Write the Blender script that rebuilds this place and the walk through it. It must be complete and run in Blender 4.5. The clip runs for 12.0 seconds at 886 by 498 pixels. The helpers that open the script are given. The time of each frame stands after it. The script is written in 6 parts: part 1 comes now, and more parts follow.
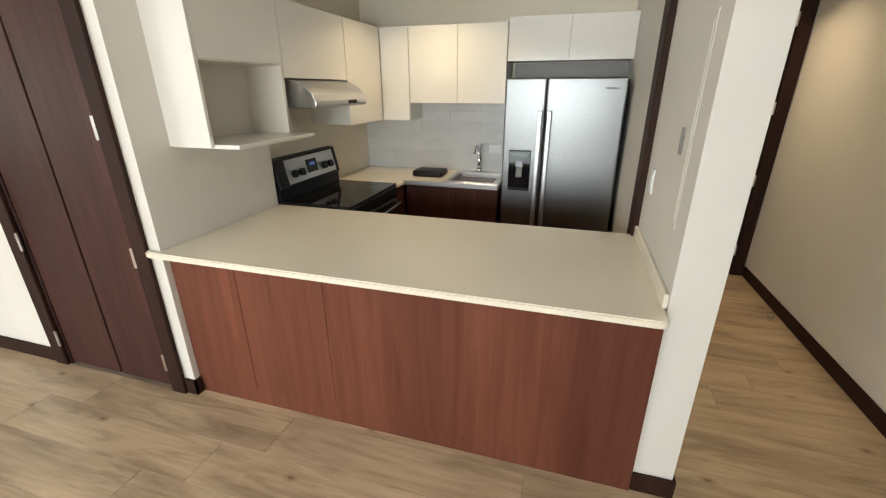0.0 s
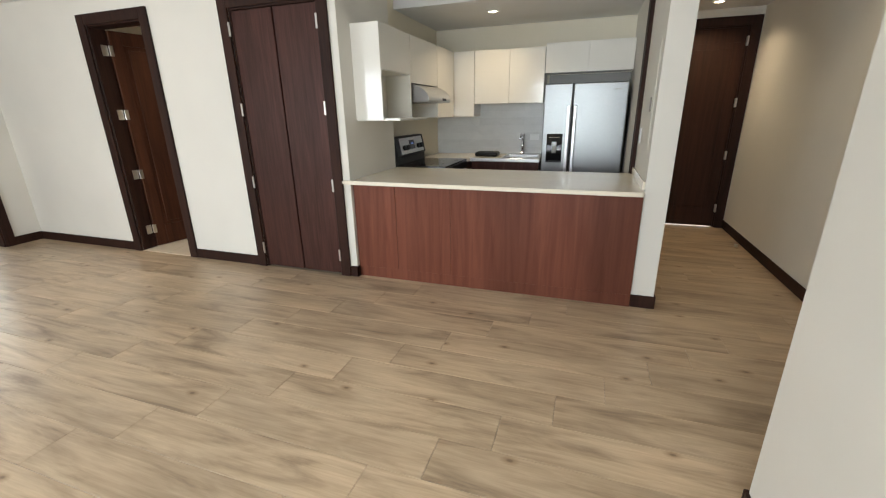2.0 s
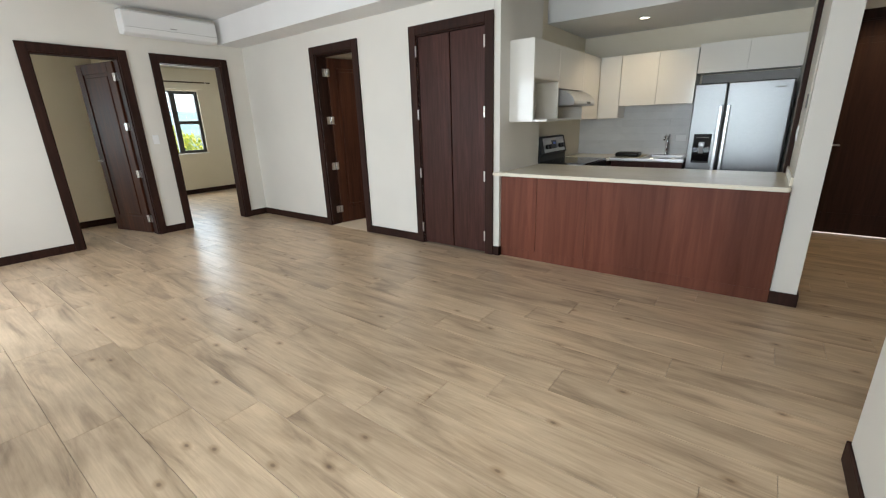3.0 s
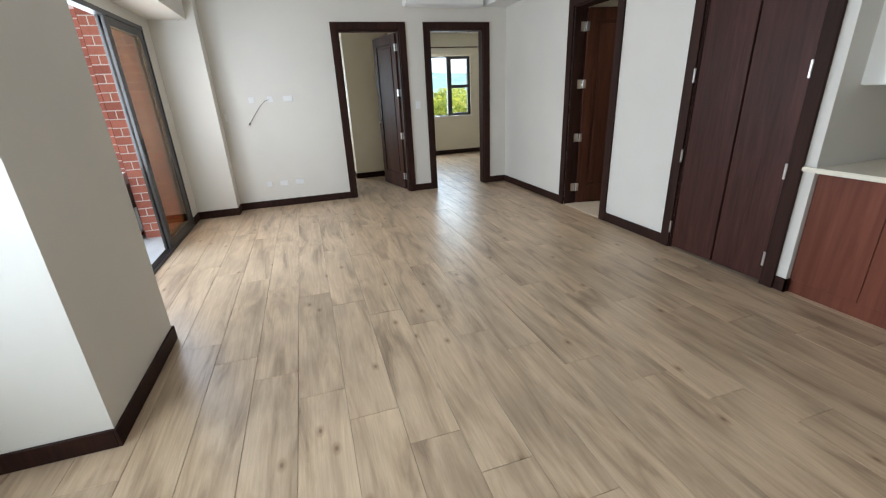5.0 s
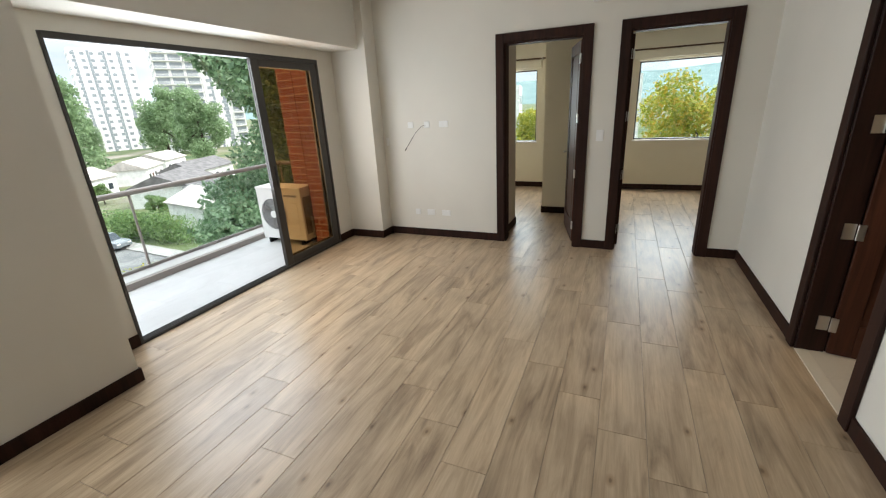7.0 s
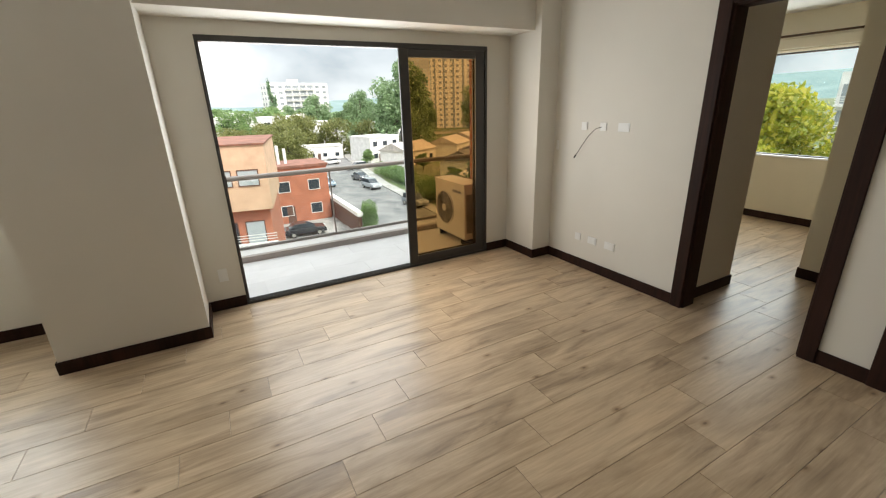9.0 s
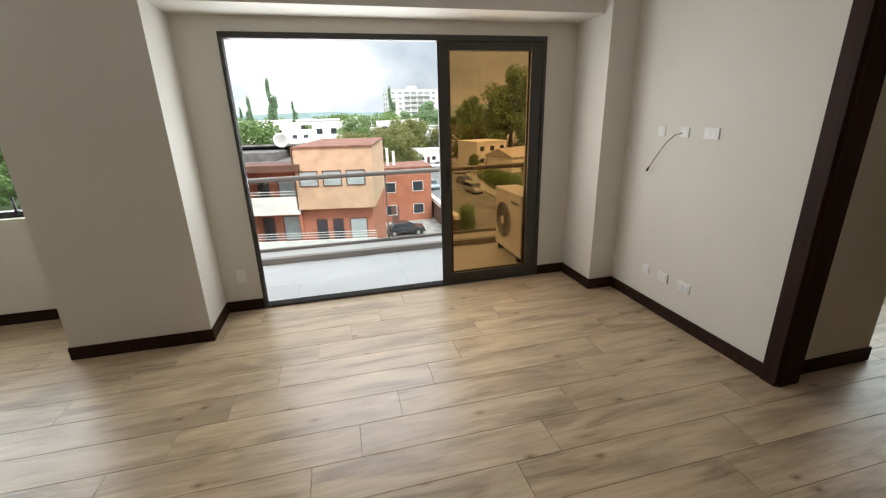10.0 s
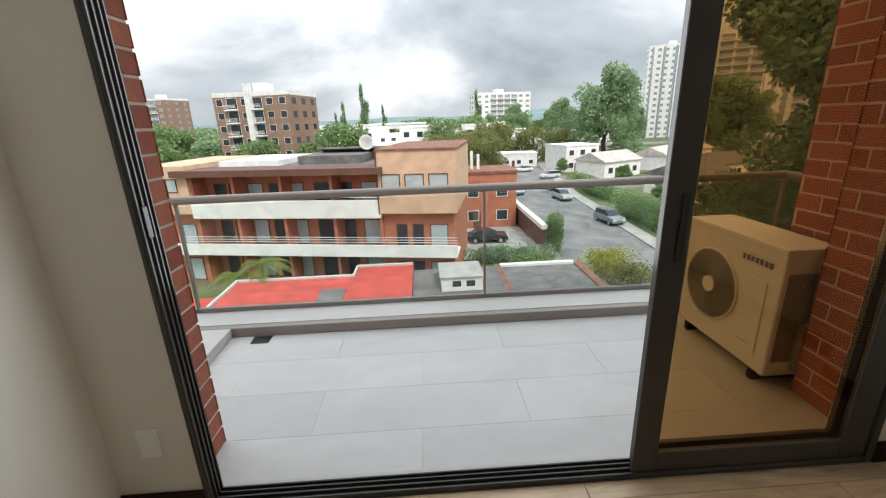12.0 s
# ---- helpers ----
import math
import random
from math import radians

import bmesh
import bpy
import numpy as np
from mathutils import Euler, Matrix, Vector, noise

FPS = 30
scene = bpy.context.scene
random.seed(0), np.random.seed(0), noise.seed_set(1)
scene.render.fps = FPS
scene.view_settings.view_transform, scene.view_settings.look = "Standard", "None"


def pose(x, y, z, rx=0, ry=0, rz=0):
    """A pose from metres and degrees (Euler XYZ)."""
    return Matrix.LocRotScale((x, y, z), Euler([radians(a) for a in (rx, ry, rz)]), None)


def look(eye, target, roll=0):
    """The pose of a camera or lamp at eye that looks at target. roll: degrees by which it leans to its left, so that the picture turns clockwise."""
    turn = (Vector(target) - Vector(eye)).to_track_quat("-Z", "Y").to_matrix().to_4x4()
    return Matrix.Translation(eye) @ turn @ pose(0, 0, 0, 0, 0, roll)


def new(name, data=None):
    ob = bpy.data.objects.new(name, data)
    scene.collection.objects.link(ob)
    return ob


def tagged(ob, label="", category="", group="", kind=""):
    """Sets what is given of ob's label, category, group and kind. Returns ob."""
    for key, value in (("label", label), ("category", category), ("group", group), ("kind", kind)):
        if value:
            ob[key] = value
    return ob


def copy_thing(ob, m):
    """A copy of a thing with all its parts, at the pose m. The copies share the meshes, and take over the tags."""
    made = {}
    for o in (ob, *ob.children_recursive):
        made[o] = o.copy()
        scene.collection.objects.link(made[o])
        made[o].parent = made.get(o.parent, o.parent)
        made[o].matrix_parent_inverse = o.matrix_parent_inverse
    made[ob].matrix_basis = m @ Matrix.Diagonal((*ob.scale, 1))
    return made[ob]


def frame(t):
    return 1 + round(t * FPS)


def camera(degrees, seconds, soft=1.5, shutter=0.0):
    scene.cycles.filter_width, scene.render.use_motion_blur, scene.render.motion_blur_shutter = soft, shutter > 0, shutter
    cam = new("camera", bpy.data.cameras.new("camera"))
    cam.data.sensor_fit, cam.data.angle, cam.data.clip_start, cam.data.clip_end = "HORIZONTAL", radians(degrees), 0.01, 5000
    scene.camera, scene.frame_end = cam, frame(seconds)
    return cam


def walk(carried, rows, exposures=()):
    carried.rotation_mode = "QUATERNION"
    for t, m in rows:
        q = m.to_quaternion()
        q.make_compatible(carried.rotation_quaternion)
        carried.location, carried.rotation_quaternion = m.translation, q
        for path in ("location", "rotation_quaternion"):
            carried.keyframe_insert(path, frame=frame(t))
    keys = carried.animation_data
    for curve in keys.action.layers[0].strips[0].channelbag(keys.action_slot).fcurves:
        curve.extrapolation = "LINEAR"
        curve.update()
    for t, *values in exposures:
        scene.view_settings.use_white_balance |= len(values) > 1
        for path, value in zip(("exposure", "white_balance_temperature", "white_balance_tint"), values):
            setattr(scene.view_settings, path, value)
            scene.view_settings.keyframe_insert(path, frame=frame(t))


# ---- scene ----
cam = camera(93.9, 12.0, soft=1.2)
PATH = [
    (0, (0.881, 0.201, 1.667), (0.345, 1.986, 0.942), -0.2),
    (0.5, (0.823, -0.17, 1.583), (0.37, 1.638, 0.858), -0.3),
    (1, (0.754, -0.596, 1.529), (0.327, 1.225, 0.82), -0.6),
    (1.5, (0.795, -1.016, 1.495), (0.321, 0.807, 0.821), -0.7),
    (2, (0.882, -1.495, 1.452), (0.26, 0.299, 0.824), -1.0),
    (2.5, (0.963, -1.87, 1.453), (0.096, -0.172, 0.85), -1.4),
    (3, (1.074, -2.131, 1.415), (-0.086, -0.611, 0.828), -1.8),
    (3.5, (1.085, -2.214, 1.324), (-0.328, -0.926, 0.739), -2.0),
    (5.5, (0.463, -1.021, 1.523), (-1.379, -0.736, 0.799), -3.1),
    (6, (0.061, -0.527, 1.559), (-1.813, -0.541, 0.859), -3.2),
    (6.5, (-0.295, 0.03, 1.632), (-2.138, -0.351, 0.954), -3.2),
    (7, (-0.667, 0.452, 1.711), (-2.396, -0.306, 1.05), -3.1),
    (7.5, (-1.057, 0.829, 1.72), (-2.605, -0.259, 1.072), -2.8),
    (9.5, (-2.757, 0.986, 1.722), (-3.432, -0.781, 1.072), -1.7),
    (10, (-3.147, 0.747, 1.655), (-3.599, -1.098, 1.031), -1.6),
    (10.5, (-3.344, 0.243, 1.588), (-3.619, -1.641, 0.977), -1.5),
    (11, (-3.421, -0.381, 1.505), (-3.59, -2.28, 0.901), -1.6),
    (11.5, (-3.372, -1.058, 1.437), (-3.477, -2.961, 0.832), -1.7),
    (12, (-3.27, -1.702, 1.427), (-3.351, -3.609, 0.83), -2.1),
]
walk(cam, [(t, look(eye, target, roll)) for t, eye, target, roll in PATH],
     [(0, 0.78, 6650, 10), (1.5, 0.56, 6500, 10), (3.0, 0.22, 6100, 10), (5.5, 0.0, 5800, 10), (6.5, -0.1, 5900, 10), (7.5, -0.34, 6900, 10), (9.5, -0.46, 6850, 10),
      (10.5, -0.62, 6400, 10), (11.0, -0.6, 6550, 10), (11.5, -0.78, 6750, 10), (12.0, -1.0, 6600, 10)])

# ---------- sky, sun ----------
SUN_UP, SUN_ROUND = 52.0, 335.0
world = bpy.data.worlds.new("sky")
scene.world = world
world.use_nodes = True
wt = world.node_tree
sky = wt.nodes.new("ShaderNodeTexSky")
sky.sky_type, sky.sun_disc = "NISHITA", False
sky.sun_elevation, sky.sun_rotation = radians(SUN_UP), radians(SUN_ROUND)
sky.dust_density = 2.0
# broken cloud over all of the sky
tc = wt.nodes.new("ShaderNodeTexCoord")
mp = wt.nodes.new("ShaderNodeMapping")
mp.inputs["Scale"].default_value = (1.0, 1.0, 2.0)
cn = wt.nodes.new("ShaderNodeTexNoise")
cn.inputs["Scale"].default_value, cn.inputs["Detail"].default_value, cn.inputs["Roughness"].default_value = 1.7, 7.0, 0.55
cn.inputs["Distortion"].default_value = 0.25
wt.links.new(tc.outputs["Generated"], mp.inputs["Vector"])
wt.links.new(mp.outputs["Vector"], cn.inputs["Vector"])
cr = wt.nodes.new("ShaderNodeValToRGB")
ce = cr.color_ramp.elements
ce.new(0.5)
for el, (p, c) in zip(ce, [(0.34, (6.8, 7.9, 8.9)), (0.47, (11.2, 12.3, 13.3)), (0.62, (20.5, 21.0, 21.6))]):
    el.position, el.color = p, (*c, 1)
wt.links.new(cn.outputs["Fac"], cr.inputs["Fac"])
mixn = wt.nodes.new("ShaderNodeMix")
mixn.data_type = "RGBA"
mixn.inputs[0].default_value = 0.86
wt.links.new(sky.outputs["Color"], mixn.inputs[6])
wt.links.new(cr.outputs["Color"], mixn.inputs[7])
# an overcast sky is brighter overhead than at the horizon
sep = wt.nodes.new("ShaderNodeSeparateXYZ")
wt.links.new(tc.outputs["Generated"], sep.inputs["Vector"])
lift = wt.nodes.new("ShaderNodeMapRange")
lift.inputs["From Min"].default_value, lift.inputs["From Max"].default_value = 0.15, 1.0
lift.inputs["To Min"].default_value, lift.inputs["To Max"].default_value = 1.0, 2.6
wt.links.new(sep.outputs["Z"], lift.inputs["Value"])
grow = wt.nodes.new("ShaderNodeVectorMath")
grow.operation = "SCALE"
wt.links.new(mixn.outputs[2], grow.inputs[0])
wt.links.new(lift.outputs["Result"], grow.inputs["Scale"])
wt.links.new(grow.outputs["Vector"], wt.nodes["Background"].inputs["Color"])
wt.nodes["Background"].inputs["Strength"].default_value = 0.13

sun_data = bpy.data.lights.new("sun", "SUN")
sun_data.energy, sun_data.angle, sun_data.color = 4.6, radians(14), (1.0, 0.95, 0.88)
sun = new("sun", sun_data)
sun.rotation_euler = (radians(90 - SUN_UP), 0, radians(180 - SUN_ROUND))


def opening_light(name, x, y, z, w, h, rz, power, tint=(0.88, 0.945, 1.0)):
    """The sky's light through one window opening."""
    d = bpy.data.lights.new(name, "AREA")
    d.shape, d.size, d.size_y, d.energy, d.color = "RECTANGLE", w, h, power, tint
    ob = new(name, d)
    ob.location, ob.rotation_euler = (x, y, z), (radians(90), 0, radians(rz))
    return ob


opening_light("daylight_balcony", -3.72, -3.14, 1.56, 2.6, 1.35, 0, 76)
opening_light("daylight_dining", 0.3, -3.52, 1.57, 2.2, 1.25, 0, 108)
opening_light("daylight_bedroom_1", -9.42, -2.3, 1.57, 2.2, 1.25, -90, 62)
opening_light("daylight_bedroom_2", -9.42, 1.3, 1.57, 2.2, 1.25, -90, 72)


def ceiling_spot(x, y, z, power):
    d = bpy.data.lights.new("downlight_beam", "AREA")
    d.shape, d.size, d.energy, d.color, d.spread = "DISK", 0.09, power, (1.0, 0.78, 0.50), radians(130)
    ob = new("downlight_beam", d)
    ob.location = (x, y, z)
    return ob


ceiling_spot(-0.21, 3.42, 2.455, 3.4)
ceiling_spot(2.03, 4.02, 2.475, 4.5)
ceiling_spot(2.03, 1.9, 2.475, 1.5)
# added bathroom lamp, source unseen, to brighten the floor behind the door
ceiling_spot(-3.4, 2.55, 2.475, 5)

# ---------- small tools ----------
def mesh_from(bm, name):
    me = bpy.data.meshes.new(name)
    bm.to_mesh(me)
    bm.free()
    return me


def origin(ob):
    v = Vector((0, 0, 0))
    while ob is not None:
        v += ob.location
        ob = ob.parent
    return v


def thing(name, loc, label, category, group="", kind="", rz=0.0):
    ob = new(name)
    ob.location = loc
    ob.rotation_euler = (0, 0, radians(rz))
    ob.empty_display_size = 0.1
    return tagged(ob, label, category, group, kind)


def part(name, bm, material, parent, label="", world=False, smooth=False):
    """One bmesh as ONE mesh object under a thing or a part."""
    if world:
        bmesh.ops.translate(bm, verts=bm.verts, vec=-origin(parent))
    me = mesh_from(bm, name)
    me.materials.append(material)
    if smooth:
        for p in me.polygons:
            p.use_smooth = True
    ob = new(name, me)
    ob.parent = parent
    return tagged(ob, label)


def solid(name, bm, material, label="", category="", kind="structure", smooth=False):
    me = mesh_from(bm, name)
    me.materials.append(material)
    if smooth:
        for p in me.polygons:
            p.use_smooth = True
    return tagged(new(name, me), label, category, "", kind)


def box(x0, x1, y0, y1, z0, z1, bevel=0.0, segs=2, bm=None):
    """A box, its edges rounded by bevel."""
    b = bmesh.new()
    bmesh.ops.create_cube(b, size=1)
    for v in b.verts:
        v.co = Vector(((x0 + x1) / 2 + v.co.x * (x1 - x0), (y0 + y1) / 2 + v.co.y * (y1 - y0), (z0 + z1) / 2 + v.co.z * (z1 - z0)))
    if bevel > 0:
        bmesh.ops.bevel(b, geom=b.edges[:], offset=bevel, segments=segs, affect="EDGES", profile=0.5)
    if bm is None:
        return b
    me = bpy.data.meshes.new("tmp")
    b.to_mesh(me)
    b.free()
    bm.from_mesh(me)
    bpy.data.meshes.remove(me)
    return bm


def tube(points, r, sides=10, bm=None, r_end=None):
    """A round bar along a chain of points."""
    bm = bm or bmesh.new()
    pts = [Vector(p) for p in points]
    rings = []
    for i, p in enumerate(pts):
        d = (pts[min(i + 1, len(pts) - 1)] - pts[max(i - 1, 0)]).normalized()
        up = Vector((0, 0, 1)) if abs(d.z) < 0.95 else Vector((1, 0, 0))
        a = d.cross(up).normalized()
        b = d.cross(a)
        rr = r if r_end is None else r + (r_end - r) * i / (len(pts) - 1)
        rings.append([bm.verts.new(p + rr * (math.cos(k * math.tau / sides) * a + math.sin(k * math.tau / sides) * b)) for k in range(sides)])
    for u, w in zip(rings, rings[1:]):
        for k in range(sides):
            bm.faces.new((u[k], u[(k + 1) % sides], w[(k + 1) % sides], w[k]))
    bm.faces.new(rings[0][::-1])
    bm.faces.new(rings[-1])
    bmesh.ops.recalc_face_normals(bm, faces=bm.faces)
    return bm


def prism(profile, axis, a0, a1, bevel=0.0):
    """A profile of (u, v) pairs drawn out along an axis: x takes (y, z), y takes (x, z), z takes (x, y)."""
    bm = bmesh.new()
    put = {"x": lambda a, u, v: (a, u, v), "y": lambda a, u, v: (u, a, v), "z": lambda a, u, v: (u, v, a)}[axis]
    r0 = [bm.verts.new(put(a0, u, v)) for u, v in profile]
    r1 = [bm.verts.new(put(a1, u, v)) for u, v in profile]
    n = len(profile)
    for k in range(n):
        bm.faces.new((r0[k], r0[(k + 1) % n], r1[(k + 1) % n], r1[k]))
    bm.faces.new(r0[::-1])
    bm.faces.new(r1)
    bmesh.ops.recalc_face_normals(bm, faces=bm.faces)
    if bevel > 0:
        bmesh.ops.bevel(bm, geom=bm.edges[:], offset=bevel, segments=2, affect="EDGES", profile=0.5)
    return bm


def wall_mesh(axis, c0, c1, a0, a1, z0, z1, holes=()):
    """A wall between c0 and c1 across its thickness, a0 to a1 along it, with holes (a0, a1, z0, z1) through it."""
    bm = bmesh.new()
    cuts = sorted({a0, a1, *[h[0] for h in holes], *[h[1] for h in holes]})
    for u0, u1 in zip(cuts, cuts[1:]):
        spans = [(z0, z1)]
        for h in holes:
            if h[0] <= u0 + 1e-6 and h[1] >= u1 - 1e-6:
                nxt = []
                for s0, s1 in spans:
                    if h[2] > s0:
                        nxt.append((s0, min(s1, h[2])))
                    if h[3] < s1:
                        nxt.append((max(s0, h[3]), s1))
                spans = nxt
        for s0, s1 in spans:
            if axis == "x":
                box(u0, u1, c0, c1, s0, s1, bm=bm)
            else:
                box(c0, c1, u0, u1, s0, s1, bm=bm)
    return bm


# ---------- materials ----------
def material(name, base, rough=0.6, metal=0.0, spec=0.5):
    m = bpy.data.materials.new(name)
    m.use_nodes = True
    b = m.node_tree.nodes["Principled BSDF"]
    b.inputs["Base Color"].default_value = (*base, 1)
    b.inputs["Roughness"].default_value = rough
    b.inputs["Metallic"].default_value = metal
    b.inputs["Specular IOR Level"].default_value = spec
    return m, m.node_tree, b


def node(tree, kind, **values):
    n = tree.nodes.new(kind)
    for k, v in values.items():
        n.inputs[k.replace("_", " ")].default_value = v
    return n


def ramp(tree, source, stops):
    r = tree.nodes.new("ShaderNodeValToRGB")
    e = r.color_ramp.elements
    while len(e) < len(stops):
        e.new(0.5)
    for el, (p, c) in zip(e, stops):
        el.position, el.color = p, (*c, 1)
    tree.links.new(source, r.inputs["Fac"])
    return r.outputs["Color"]


def coords(tree, scale=(1, 1, 1), space="Object", rotate=(0, 0, 0)):
    c = tree.nodes.new("ShaderNodeTexCoord")
    mp = tree.nodes.new("ShaderNodeMapping")
    mp.inputs["Scale"].default_value = scale
    mp.inputs["Rotation"].default_value = rotate
    tree.links.new(c.outputs[space], mp.inputs["Vector"])
    return mp.outputs["Vector"]


def world_coords(tree, scale=(1, 1, 1)):
    g = tree.nodes.new("ShaderNodeNewGeometry")
    mp = tree.nodes.new("ShaderNodeMapping")
    mp.inputs["Scale"].default_value = scale
    tree.links.new(g.outputs["Position"], mp.inputs["Vector"])
    return mp.outputs["Vector"]


def noise_tex(tree, vec, scale, detail=4.0, rough=0.55, distort=0.0):
    n = node(tree, "ShaderNodeTexNoise", Scale=scale, Detail=detail, Roughness=rough, Distortion=distort)
    tree.links.new(vec, n.inputs["Vector"])
    return n.outputs["Fac"]


def mix(tree, fac, a, b, mode="MIX"):
    n = tree.nodes.new("ShaderNodeMix")
    n.data_type, n.blend_type = "RGBA", mode
    for sock, v in (("Factor", fac), ("A", a), ("B", b)):
        s = [i for i in n.inputs if i.name == sock and (i.type == "RGBA" or (sock == "Factor" and i.type == "VALUE"))][0]
        if isinstance(v, (int, float)):
            s.default_value = v
        elif isinstance(v, tuple):
            s.default_value = (*v, 1)
        else:
            tree.links.new(v, s)
    return [o for o in n.outputs if o.type == "RGBA"][0]


def bump(tree, b, height, strength=0.2, distance=0.01):
    n = node(tree, "ShaderNodeBump", Strength=strength, Distance=distance)
    tree.links.new(height, n.inputs["Height"])
    tree.links.new(n.outputs["Normal"], b.inputs["Normal"])


def vary(tree, b, source, lo, hi):
    r = tree.nodes.new("ShaderNodeMapRange")
    r.inputs["To Min"].default_value, r.inputs["To Max"].default_value = lo, hi
    tree.links.new(source, r.inputs["Value"])
    tree.links.new(r.outputs["Result"], b.inputs["Roughness"])


def paint(name, base, rough=0.6, grain=260.0, strength=0.06, mottled=0.04):
    """Rolled wall paint: faint mottling and orange-peel."""
    m, t, b = material(name, base, rough)
    v = world_coords(t)
    big = noise_tex(t, v, 1.1, 3)
    lo = tuple(c * (1 - mottled) for c in base)
    hi = tuple(min(1, c * (1 + mottled * 0.5)) for c in base)
    t.links.new(ramp(t, big, [(0.35, lo), (0.7, hi)]), b.inputs["Base Color"])
    vary(t, b, noise_tex(t, v, 7, 3), rough - 0.06, rough + 0.08)
    bump(t, b, noise_tex(t, v, grain, 2), strength, 0.003)
    return m


def wood(name, dark, light, rough=0.35, along="z", grain=26.0, coat=0.0, spread=0.25):
    """Varnished wood, its grain drawn out along one axis."""
    m, t, b = material(name, light, rough)
    sc = {"x": (0.06, 1, 1), "y": (1, 0.06, 1), "z": (1, 1, 0.06)}[along]
    v = world_coords(t, sc)
    f = noise_tex(t, v, grain, 6, 0.6, 0.6)
    broad = noise_tex(t, v, grain * 0.16, 3, 0.5)
    col = ramp(t, f, [(0.3, dark), (0.72, light)])
    shade = ramp(t, broad, [(0.3, (1 - spread,) * 3), (0.7, (1 + spread * 0.4,) * 3)])
    t.links.new(mix(t, 1.0, col, shade, "MULTIPLY"), b.inputs["Base Color"])
    vary(t, b, f, rough - 0.05, rough + 0.1)
    bump(t, b, f, 0.12, 0.002)
    b.inputs["Specular IOR Level"].default_value = 0.2
    b.inputs["Coat Weight"].default_value = coat
    b.inputs["Coat Roughness"].default_value = 0.2
    return m


M = {}
M["wall"] = paint("wall_paint", (0.715, 0.685, 0.615), 0.62)
M["kitchen_wall"] = paint("pale_cream_paint", (0.76, 0.70, 0.56), 0.6)
M["cream_wall"] = paint("cream_wall_paint", (0.72, 0.655, 0.52), 0.62)
M["ceiling"] = paint("ceiling_paint", (0.78, 0.775, 0.75), 0.7)
M["dark_wood"] = wood("dark_stained_wood", (0.016, 0.006, 0.0035), (0.042, 0.016, 0.010), 0.58)
M["closet_wood"] = wood("closet_veneer", (0.040, 0.015, 0.011), (0.078, 0.031, 0.024), 0.42, grain=40)
M["red_wood"] = wood("reddish_door_wood", (0.034, 0.011, 0.005), (0.088, 0.030, 0.014), 0.5)
M["entry_wood"] = wood("entry_door_wood", (0.024, 0.009, 0.005), (0.052, 0.020, 0.011), 0.6)
M["mahogany"] = wood("mahogany_laminate", (0.125, 0.038, 0.021), (0.205, 0.070, 0.042), 0.42, grain=14, spread=0.38)
M["base_cabinet"] = wood("base_cabinet_laminate", (0.045, 0.014, 0.010), (0.10, 0.034, 0.024), 0.35)
M["lacquer"] = paint("white_lacquer", (0.80, 0.775, 0.71), 0.1, 60, 0.004, 0.01)
M["cab_inside"] = paint("cream_melamine", (0.78, 0.74, 0.64), 0.45, 120, 0.02, 0.02)
M["plastic_white"] = material("white_plastic", (0.8, 0.8, 0.78), 0.35)[0]
M["plastic_black"] = material("black_plastic", (0.008, 0.008, 0.009), 0.42, 0.0, 0.25)[0]
M["black_glass"] = material("black_ceramic_glass", (0.008, 0.008, 0.009), 0.06)[0]
M["chrome"] = material("chrome", (0.75, 0.75, 0.76), 0.12, 1.0)[0]
M["hinge"] = material("satin_nickel", (0.62, 0.60, 0.57), 0.32, 1.0)[0]
M["alu_dark"] = paint("dark_bronze_aluminium", (0.045, 0.041, 0.037), 0.42, 300, 0.02, 0.08)
M["alu_black"] = paint("black_aluminium", (0.02, 0.019, 0.019), 0.4, 300, 0.02, 0.08)
M["rail_metal"] = paint("grey_painted_steel", (0.23, 0.215, 0.195), 0.4, 200, 0.03, 0.08)


def steel(name, lo, hi):
    m, t, b = material(name, (hi, hi, hi), 0.3, 1.0)
    f = noise_tex(t, world_coords(t, (1, 1, 60)), 30, 3)
    t.links.new(ramp(t, f, [(0.3, (lo, lo, lo)), (0.7, (hi, hi, hi))]), b.inputs["Base Color"])
    vary(t, b, f, 0.26, 0.38)
    bump(t, b, f, 0.03, 0.001)
    return m


M["steel"] = steel("brushed_steel", 0.19, 0.25)
M["steel_bright"] = steel("bright_brushed_steel", 0.52, 0.62)


def quartz():
    m, t, b = material("cream_quartz", (0.74, 0.68, 0.57), 0.16)
    v = world_coords(t)
    f = noise_tex(t, v, 420, 3, 0.7)
    g = noise_tex(t, v, 2.2, 4)
    c = ramp(t, f, [(0.36, (0.79, 0.72, 0.58)), (0.6, (0.85, 0.785, 0.65))])
    t.links.new(mix(t, 1.0, c, ramp(t, g, [(0.3, (0.96,) * 3), (0.7, (1, 1, 1))]), "MULTIPLY"), b.inputs["Base Color"])
    vary(t, b, g, 0.12, 0.24)
    return m


M["quartz"] = quartz()


